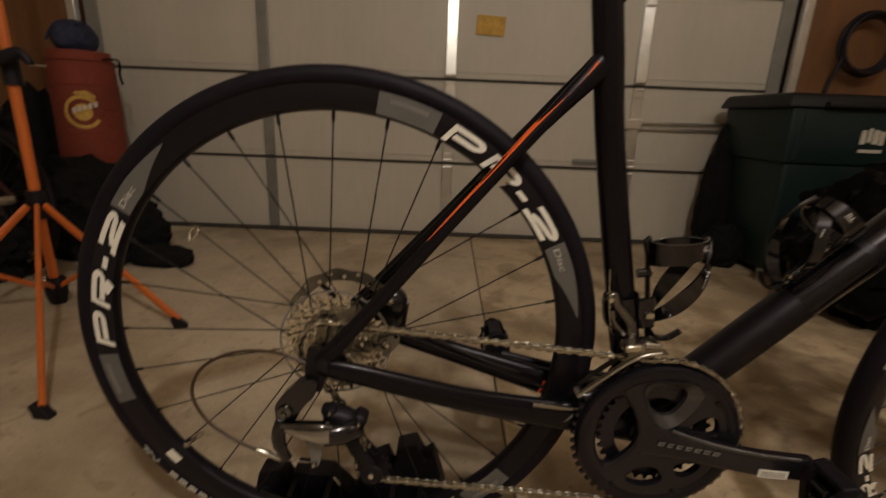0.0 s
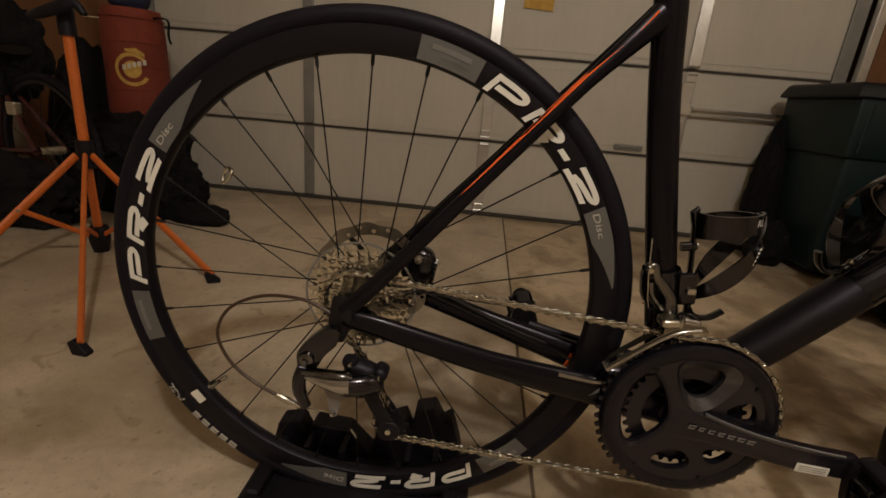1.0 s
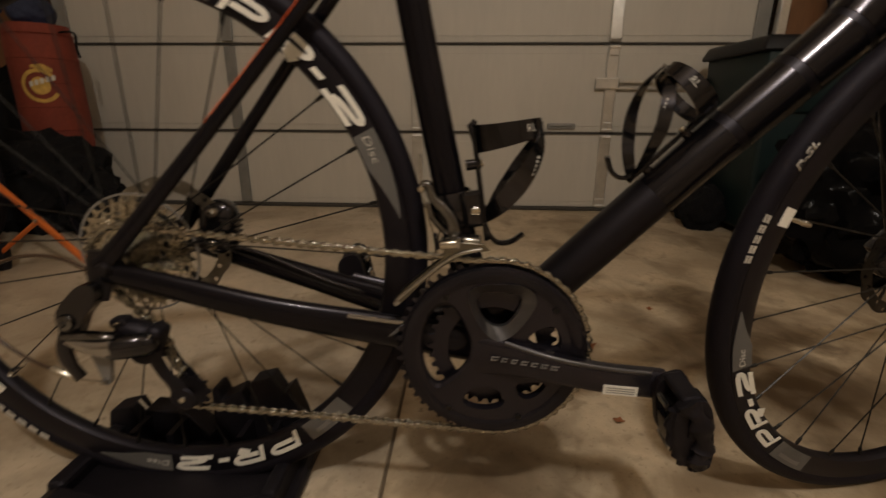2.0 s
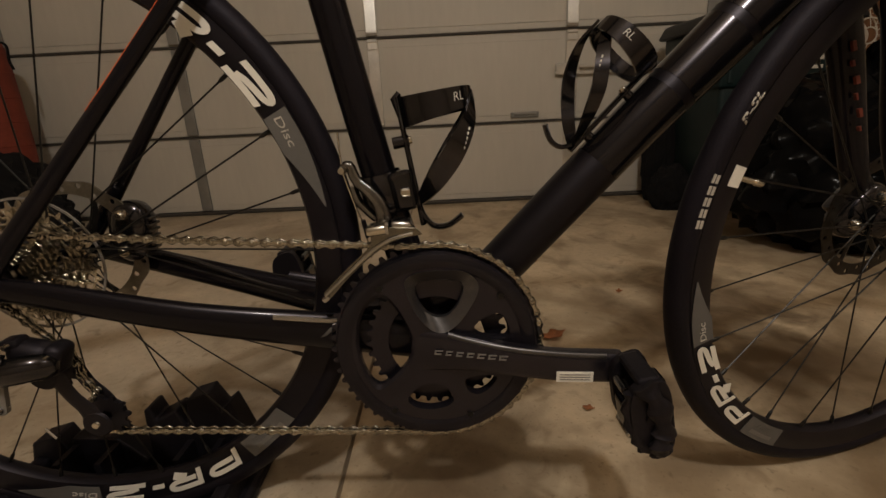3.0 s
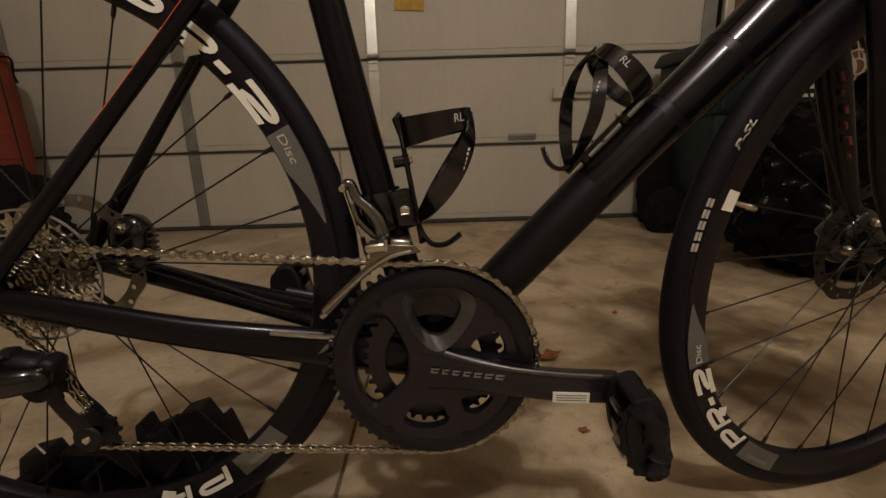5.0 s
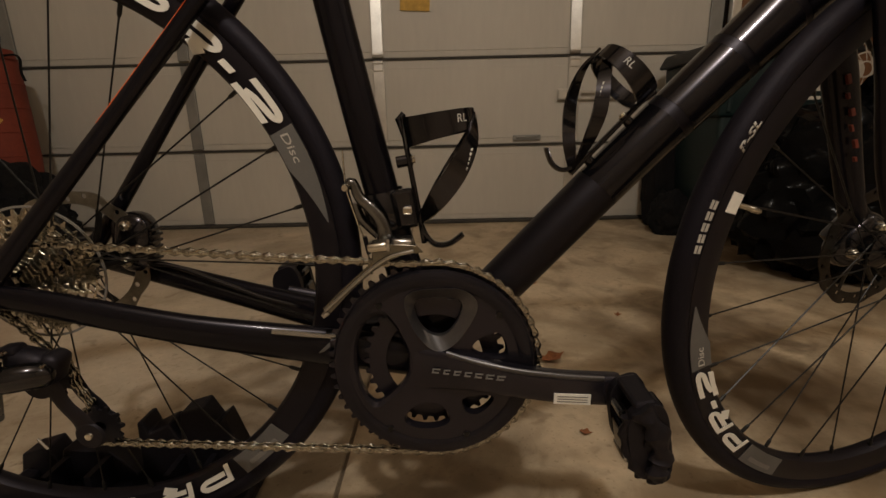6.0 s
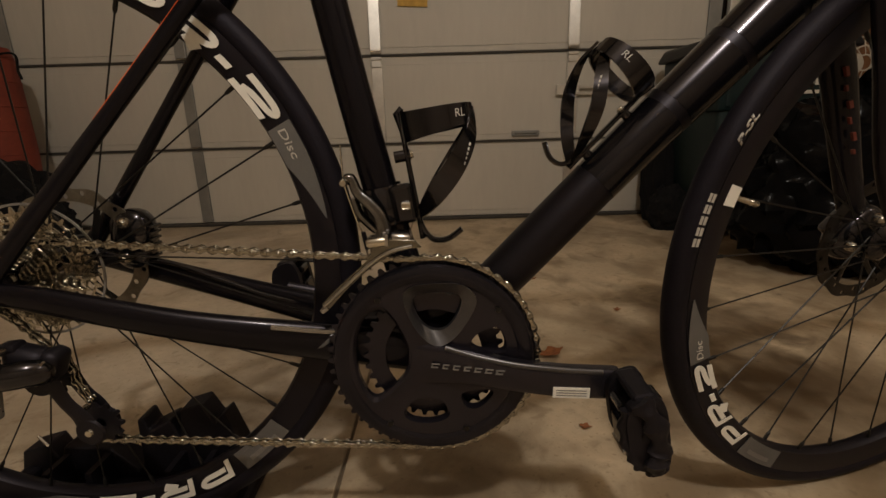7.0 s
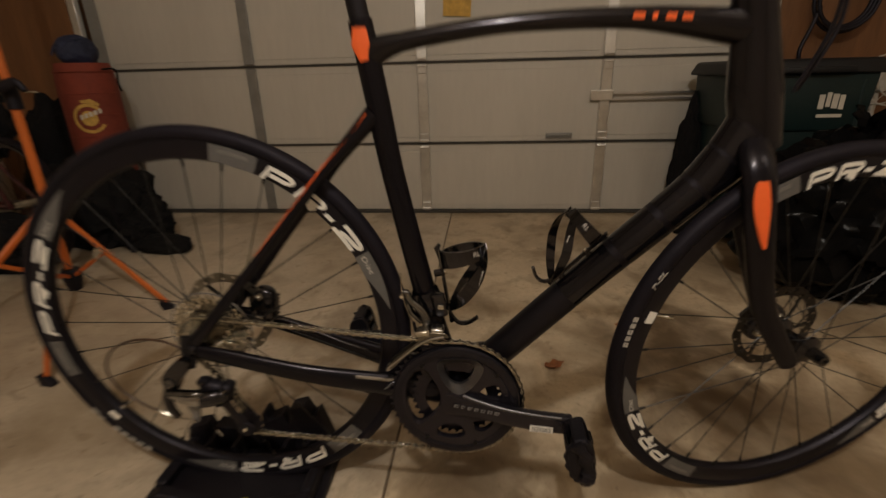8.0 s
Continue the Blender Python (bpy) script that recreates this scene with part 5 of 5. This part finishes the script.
# ---- punching bag with things on and under it ----
bx, by = -1.420, 1.52
pb = thing("punching_bag", "worn red canvas punching bag with a faded yellow round print", "punching bag", (bx, by, 0))
bm = bmesh.new()
rings = []
for k in range(15):
    z = 0.255 + 0.560 * k / 14
    r = 0.122 * (1 - 0.12 * (abs(k - 7) / 7) ** 6)
    rings.append([bm.verts.new((r * (1 + 0.02 * noise.noise(V((3 * math.cos(t), 3 * math.sin(t), 6 * z)))) * math.cos(t), r * (1 + 0.02 * noise.noise(V((3 * math.cos(t), 3 * math.sin(t), 6 * z)))) * math.sin(t), z)) for t in [2 * math.pi * j / 40 for j in range(40)]])
for r1, r2 in zip(rings, rings[1:]):
    for j in range(40):
        bm.faces.new((r1[j], r1[(j + 1) % 40], r2[(j + 1) % 40], r2[j]))
bm.faces.new(rings[0][::-1])
bm.faces.new(rings[-1])
part("bag_body", bm, M_BAG, pb, smooth=True)


def on_bag(pts, z0, r=0.1248, turn=-62):
    """Flat outlines wrapped on the bag's side; x along the girth, y up."""
    bm = bmesh.new()
    rows = []
    for u0, v0, u1, v1 in pts:
        q = []
        for u, v in ((u0, v0), (u1, v1)):
            a = radians(turn) + u / r
            q.append(bm.verts.new((r * math.cos(a), r * math.sin(a), z0 + v)))
        rows.append(q)
    for r1, r2 in zip(rows, rows[1:]):
        bm.faces.new((r1[0], r1[1], r2[1], r2[0]))
    return bm


def ring_pts(r0, r1, a0, a1, n=30):
    return [(r0 * math.cos(a), r0 * math.sin(a), r1 * math.cos(a), r1 * math.sin(a)) for a in [radians(a0 + (a1 - a0) * k / n) for k in range(n + 1)]]


part("print", on_bag(ring_pts(0.052, 0.066, 40, 330), 0.575), M_YELLOW, pb, "faded yellow ring print")
part("print", on_bag(ring_pts(0.0, 0.034, 0, 360), 0.575), M_YELLOW, pb)
part("print", on_bag([(-0.02, 0.070, -0.02, 0.080), (0.01, 0.066, 0.02, 0.085), (0.05, 0.052, 0.05, 0.066)], 0.575), M_YELLOW, pb)
for k in range(5):
    part("print", on_bag([(-0.035 + 0.019 * k, -0.004 + 0.006 * k, -0.035 + 0.019 * k, 0.016 + 0.006 * k), (-0.022 + 0.019 * k, -0.002 + 0.006 * k, -0.022 + 0.019 * k, 0.018 + 0.006 * k)], 0.575, 0.1262), M_PALE, pb, "pale worn bar of lettering")
for k in range(6):
    part("seam", lathe(bmesh.new(), [(0.1225, 0), (0.1245, 0.002), (0.1225, 0.004)], 40), M_BAG, pb).matrix_basis = pose(0, 0, 0.30 + 0.095 * k, 90)
bm = sweep(bmesh.new(), smooth_path([(0.10, -0.02, 0.785), (0.16, -0.02, 0.788), (0.178, -0.02, 0.770), (0.172, -0.02, 0.725), (0.180, -0.02, 0.690)], 4), [(0.004, 0.006)] * 17, 8)
part("strap", bm, M_CLOTH, pb, "black hanging strap", smooth=True)


def lump(name, label, category, centre, size, material, seed, rough=0.22, freq=3.0, flat=True, detail=3):
    """A soft crumpled bundle resting on the floor or on a thing."""
    bm = bmesh.new()
    bmesh.ops.create_icosphere(bm, subdivisions=5, radius=1.0)
    for v in bm.verts:
        d = v.co.normalized()
        f = 1 + rough * noise.noise(d * freq + V((seed, 0, 0))) + rough * 0.5 * noise.noise(d * freq * 2.7 + V((0, seed, 0))) + rough * 0.22 * abs(noise.noise(d * freq * 7 + V((0, 0, seed))))
        v.co = V((d.x * size[0] * f, d.y * size[1] * f, d.z * size[2] * f))
        if flat and v.co.z < -size[2] * 0.75:
            v.co.z = -size[2] * 0.75
    zmin = min(v.co.z for v in bm.verts)
    for v in bm.verts:
        v.co.z -= zmin
    ob = part(name, bm, material, None, smooth=True)
    ob.location = centre
    return tagged(ob, label, category)


def tie(ob, z, r, seed):
    """The gathered neck of a sack with its tied ends."""
    bm = bmesh.new()
    rings = []
    for k, (zz, f) in enumerate(((-0.05, 1.9), (-0.015, 1.1), (0.0, 0.75), (0.02, 1.0), (0.06, 1.7), (0.085, 2.1))):
        rings.append([bm.verts.new((r * f * (1 + 0.3 * math.sin(7 * t + seed + k)) * math.cos(t), r * f * (1 + 0.3 * math.sin(7 * t + seed + k)) * math.sin(t), z + zz + (0.02 * math.sin(3 * t + seed) if k > 3 else 0))) for t in [2 * math.pi * j / 28 for j in range(28)]])
    for r1, r2 in zip(rings, rings[1:]):
        for j in range(28):
            bm.faces.new((r1[j], r1[(j + 1) % 28], r2[(j + 1) % 28], r2[j]))
    return part("tied_neck", bm, M_FOIL, ob, "gathered neck of the sack", smooth=True)


ob = lump("cycling_helmet", "dark blue and black helmet resting on the punching bag", "helmet", (-1.42, 1.51, 0.812), (0.074, 0.095, 0.070), M_BLUE, 3.0, 0.10, 2.0)
for k in (-1, 0, 1):
    bm = sweep(bmesh.new(), smooth_path([(0.035 * k - 0.02, -0.083, 0.035), (0.035 * k, -0.062, 0.088), (0.035 * k + 0.015, 0.0, 0.108)], 5), [(0.004, 0.005)] * 11, 8)
    part("helmet_band", bm, M_BLUE if k else M_PALE, ob, "", smooth=True)
duffel = lump("duffel_bag", "slumped black duffel bag on the floor below the punching bag", "bag", (-1.37, 1.34, 0), (0.29, 0.18, 0.22), M_CLOTH, 7.0)
lump("black_jacket", "crumpled black jacket draped beside the punching bag", "jacket", (-1.66, 1.55, 0), (0.22, 0.12, 0.37), M_CLOTH, 12.0, 0.2, 2.2)
lump("gym_shoe", "black gym shoe lying on the concrete floor", "shoe", (-0.985, 1.20, 0), (0.125, 0.055, 0.050), M_CLOTH, 21.0, 0.14, 2.0)
lump("black_sack", "small black cloth sack beside the duffel bag", "sack", (-1.14, 1.30, 0), (0.12, 0.12, 0.11), M_CLOTH, 31.0)

# ---- an older bicycle against the wall ----
ob2 = thing("old_bicycle", "dark red and black bicycle leaning by the plywood wall", "bicycle", (-1.43, 1.04, 0))
ob2.rotation_euler = (0, 0, radians(-16))
M_RED = mat("dark_red_paint", (0.05, 0.008, 0.007), 0.35, coat=0.4, vary=0.2, scale=10)
for wx in (0.0, -0.70):
    w = part("wheel_rim", lathe(bmesh.new(), [(0.232, -0.010), (0.246, -0.012), (0.246, 0.012), (0.232, 0.010)], 60), M_RIM, ob2, smooth=True)
    w.location = (wx, 0.0 if wx == 0 else 0.05, 0.270)
    part("tyre", lathe(bmesh.new(), [(0.246 + 0.012 + 0.013 * math.cos(t), 0.013 * math.sin(t)) for t in [2 * math.pi * k / 10 for k in range(10)]], 60), M_TYRE, w, smooth=True)
    part("hub", sweep(bmesh.new(), [(0, -0.04, 0), (0, 0.04, 0)], [0.018, 0.018], 14, side=(1, 0, 0)), M_STEEL, w, smooth=True)
    for k in range(20):
        a = 2 * math.pi * k / 20
        part("spoke", sweep(bmesh.new(), [(0.016 * math.cos(a + 0.9), 0.02 * (-1) ** k, 0.016 * math.sin(a + 0.9)), (0.234 * math.cos(a), 0, 0.234 * math.sin(a))], [0.0012, 0.0012], 5), M_SPOKE, w)
for nm, p0, p1, r in (("seat_tube", (-0.30, 0, 0.24), (-0.20, -0.01, 0.52), 0.016), ("chainstay", (0, -0.05, 0.27), (-0.30, -0.02, 0.24), 0.011), ("chainstay", (0, 0.05, 0.27), (-0.30, 0.02, 0.24), 0.011), ("seatstay", (0, -0.05, 0.27), (-0.21, -0.01, 0.50), 0.009), ("seatstay", (0, 0.05, 0.27), (-0.21, 0.01, 0.50), 0.009), ("down_tube", (-0.30, 0, 0.24), (-0.60, 0.02, 0.50), 0.018), ("top_tube", (-0.21, -0.01, 0.49), (-0.60, 0.02, 0.53), 0.015), ("fork_blade", (-0.60, -0.03, 0.54), (-0.70, -0.03, 0.27), 0.012), ("fork_blade", (-0.60, 0.07, 0.54), (-0.70, 0.08, 0.27), 0.012)):
    part(nm, sweep(bmesh.new(), [p0, p1], [r, r], 12), M_RED, ob2, smooth=True)
part("seat_post", sweep(bmesh.new(), [(-0.205, -0.01, 0.50), (-0.180, -0.01, 0.60)], [0.011, 0.011], 10), M_STEEL, ob2, smooth=True)
bm = sweep(bmesh.new(), smooth_path([(-0.08, -0.01, 0.608), (-0.14, -0.01, 0.614), (-0.24, -0.01, 0.606), (-0.31, -0.01, 0.612)], 4), [(0.016, 0.055 - 0.0035 * k) for k in range(13)], 12)
part("brake", box(bmesh.new(), (-0.115, -0.03, 0.41), (0.05, 0.03, 0.05), bevel=0.008), M_STEEL, ob2, "dull silver rim brake")
part("saddle", bm, M_GLOSS, ob2, "black saddle", smooth=True)
# added black lump standing in for shadow and dark parts under the bicycle
lump("shade_lump", "low black lump added for the dark wheel parts and shadow under the older bicycle", "bag", (-1.62, 0.98, 0), (0.30, 0.11, 0.15), M_CLOTH, 61.0, 0.2, 2.6)
pack = lump("black_backpack", "black backpack slung from the saddle of the older bicycle", "backpack", (-1.66, 1.14, 0.40), (0.165, 0.095, 0.185), M_CLOTH, 41.0, 0.22, 2.4, flat=False)

bm = sweep(bmesh.new(), smooth_path([(-0.08, -0.075, 0.16), (-0.05, -0.092, 0.20), (0.02, -0.094, 0.198), (0.07, -0.08, 0.16)], 5), [(0.0025, 0.012)] * 16, 8)
part("strap", bm, M_GLOSS, pack, "black webbing strap", smooth=True)
part("pocket", box(bmesh.new(), (0.01, -0.078, 0.095), (0.13, 0.03, 0.10), bevel=0.012), M_CLOTH, pack, smooth=True)
bm = sweep(bmesh.new(), smooth_path([(-0.12, -0.14, 0.20), (-0.10, -0.17, 0.27), (0.0, -0.185, 0.25), (0.09, -0.17, 0.27), (0.12, -0.14, 0.20)], 5), [(0.003, 0.014)] * 21, 8)
part("handle", bm, M_PLASTIC, duffel, "black webbing handle", smooth=True)
bm = sweep(bmesh.new(), smooth_path([(0.10, -0.11, 0.30), (0.19, -0.15, 0.20), (0.22, -0.16, 0.09), (0.26, -0.18, 0.012)], 5), [(0.002, 0.013)] * 16, 8)
part("strap", bm, M_PLASTIC, duffel, "black shoulder strap", smooth=True)

# ---- wheeled refuse bin ----
M_LID = mat("black_bin_lid", (0.008, 0.008, 0.009), 0.5, spec=0.3, vary=0.2, scale=8, bump=0.08, bump_scale=140)
BXC, BYC = 1.665, 1.51
wb = thing("refuse_bin", "dark green plastic wheeled refuse bin with its lid closed", "refuse bin", (BXC, BYC, 0))


def taper_box(bm, z0, z1, a, b, y_off=0.0, bevel=0.02):
    vs = []
    for z, (hx, hy) in ((z0, a), (z1, b)):
        for sx, sy in ((-1, -1), (1, -1), (1, 1), (-1, 1)):
            vs.append(bm.verts.new((sx * hx, sy * hy + y_off, z)))
    bm.faces.new(vs[0:4][::-1])
    bm.faces.new(vs[4:8])
    for k in range(4):
        bm.faces.new((vs[k], vs[(k + 1) % 4], vs[4 + (k + 1) % 4], vs[4 + k]))
    edges = list({e for v in vs for e in v.link_edges})
    bmesh.ops.bevel(bm, geom=edges, offset=bevel, segments=3, affect="EDGES", profile=0.5)
    return bm


part("body", taper_box(bmesh.new(), 0.03, 0.50, (0.180, 0.175), (0.215, 0.205)), M_BIN, wb, smooth=True)
part("upper_body", taper_box(bmesh.new(), 0.485, 0.70, (0.226, 0.215), (0.238, 0.222), bevel=0.012), M_BIN, wb, smooth=True)
lid = part("lid", taper_box(bmesh.new(), 0.695, 0.750, (0.268, 0.238), (0.246, 0.215), bevel=0.014), M_LID, wb, "dark lid with a turned-down rim", smooth=True)
part("lid_grip", box(bmesh.new(), (0, -0.240, 0.710), (0.26, 0.03, 0.022), bevel=0.007), M_LID, lid, smooth=True)
for x in (-0.19, 0.19):
    part("rib", box(bmesh.new(), (x, -0.214, 0.590), (0.018, 0.016, 0.18), bevel=0.005), M_BIN, wb)
for x in (-0.18, 0.18):
    part("wheel", lathe(bmesh.new(), [(0.0, -0.022), (0.085, -0.022), (0.095, -0.012), (0.095, 0.012), (0.085, 0.022), (0.0, 0.022)], 28, (0, 0, 0), closed=False), M_PLASTIC, wb, smooth=True).matrix_basis = pose(x, 0.16, 0.095, 0, 0, 90)
for k, (w, z) in enumerate(((0.020, 0.596), (0.016, 0.604), (0.022, 0.598), (0.018, 0.594))):
    part("mark", box(bmesh.new(), (0.050 + 0.024 * k, -0.2225, z), (w, 0.002, 0.052)), M_PALE, wb, "pale stencilled bar")
part("mark", box(bmesh.new(), (0.087, -0.2225, 0.545), (0.090, 0.002, 0.012)), M_PALE, wb)

# ---- bin liners, pole and coils beside the bin ----
sack = lump("rubbish_sack", "shiny black rubbish sack, half full, on the floor by the bin", "rubbish sack", (1.70, 0.97, 0), (0.33, 0.28, 0.30), M_FOIL, 5.0, 0.26, 2.6)
tie(sack, 0.50, 0.030, 1.0)
sack = lump("rubbish_sack", "tall dull black sack standing between bin and door", "rubbish sack", (1.440, 1.70, 0), (0.075, 0.070, 0.33), M_CLOTH, 9.0, 0.2, 2.4)
sack = lump("rubbish_sack", "large shiny black rubbish sack beside the bin", "rubbish sack", (2.14, 1.08, 0), (0.24, 0.22, 0.28), M_FOIL, 15.0, 0.26, 2.6)
tie(sack, 0.47, 0.030, 3.0)
# a plain dark bundle of cloth left of the bin
lump("cloth_bundle", "round black cloth bundle on the floor against the bin", "bag", (1.405, 1.52, 0), (0.085, 0.080, 0.105), M_CLOTH, 51.0, 0.18, 2.4)
fan = thing("pedestal_fan", "off-white pedestal fan with a round head beside the bin", "fan", (2.14, 1.62, 0))
part("stem", sweep(bmesh.new(), [(0, 0, 0.0), (0, 0, 0.62)], [0.016, 0.014], 14), M_PALE, fan, smooth=True)
part("foot", sweep(bmesh.new(), [(0, 0, 0.0), (0, 0, 0.012), (0, 0, 0.03)], [0.15, 0.15, 0.03], 28), M_PALE, fan, smooth=True)
head = part("motor", lathe(bmesh.new(), [(0.0, -0.05), (0.045, -0.045), (0.055, 0.0), (0.045, 0.06), (0.0, 0.07)], 24, (0, 0, 0), closed=False), M_PALE, fan, smooth=True)
head.location = (0, 0, 0.66)
for r, y in ((0.10, -0.02), (0.10, -0.08), (0.065, -0.095), (0.03, -0.10)):
    part("guard_ring", sweep(bmesh.new(), [(r * math.cos(t), y, r * math.sin(t)) for t in [2 * math.pi * k / 32 for k in range(32)]], 0.003, 6, closed=True), M_PALE, head)
for k in range(12):
    a = 2 * math.pi * k / 12
    part("guard_wire", sweep(bmesh.new(), [(0.03 * math.cos(a), -0.10, 0.03 * math.sin(a)), (0.10 * math.cos(a), -0.08, 0.10 * math.sin(a)), (0.10 * math.cos(a), -0.02, 0.10 * math.sin(a))], 0.0016, 5), M_PALE, head)
hk = thing("hose_coil", "coiled black hose hanging on the wall above the bin", "hose", (1.99, 1.74, 0.99))
for k in range(4):
    r = 0.105 + 0.007 * k
    pts = [(r * math.cos(t), -0.02 - 0.012 * (k % 3), r * 1.05 * math.sin(t)) for t in [2 * math.pi * j / 36 for j in range(36)]]
    part("coil", sweep(bmesh.new(), pts, 0.0085, 8, closed=True), M_PLASTIC, hk, smooth=True)
pts = smooth_path([(-0.10, -0.03, -0.03), (-0.13, -0.04, -0.12), (-0.16, -0.05, -0.20), (-0.15, -0.05, -0.26)], 5)
part("hose_end", sweep(bmesh.new(), pts, 0.0085, 8), M_PLASTIC, hk, smooth=True)
part("hook", box(bmesh.new(), (0, 0.03, 0.115), (0.03, 0.10, 0.012), bevel=0.004), M_STEEL, hk)

# ---- dry leaves ----


def leaf(at, turn, size, seed):
    bm = bmesh.new()
    rows = []
    n = 9
    for k in range(n + 1):
        t = k / n
        w = size * 0.36 * math.sin(math.pi * t ** 0.8) * (1 + 0.35 * math.sin(11 * t + seed))
        x = size * (t - 0.5)
        lift = 0.18 * size * (t - 0.4) ** 2 * 4
        rows.append([bm.verts.new((x, -w, 0.002 + lift + w * 0.5)), bm.verts.new((x, 0, 0.001 + lift)), bm.verts.new((x, w * 0.9, 0.002 + lift + w * 0.35))])
    for r1, r2 in zip(rows, rows[1:]):
        for i in range(2):
            bm.faces.new((r1[i], r1[i + 1], r2[i + 1], r2[i]))
    ob = part("dry_leaf", bm, M_LEAF, None, smooth=True)
    sol = ob.modifiers.new("thick", "SOLIDIFY")
    sol.thickness = 0.0008
    ob.matrix_basis = pose(*at, 0, 0, turn)
    return tagged(ob, "curled brown dry leaf on the concrete floor", "leaf", group="dry leaves")


leaf((0.641, 0.395, 0.0), 15, 0.055, 1.0)
leaf((0.641, 0.156, 0.0), -30, 0.020, 2.0)
leaf((0.86, 0.62, 0.0), 70, 0.020, 3.0)
leaf((0.70, 0.88, 0.0), 20, 0.014, 4.0)
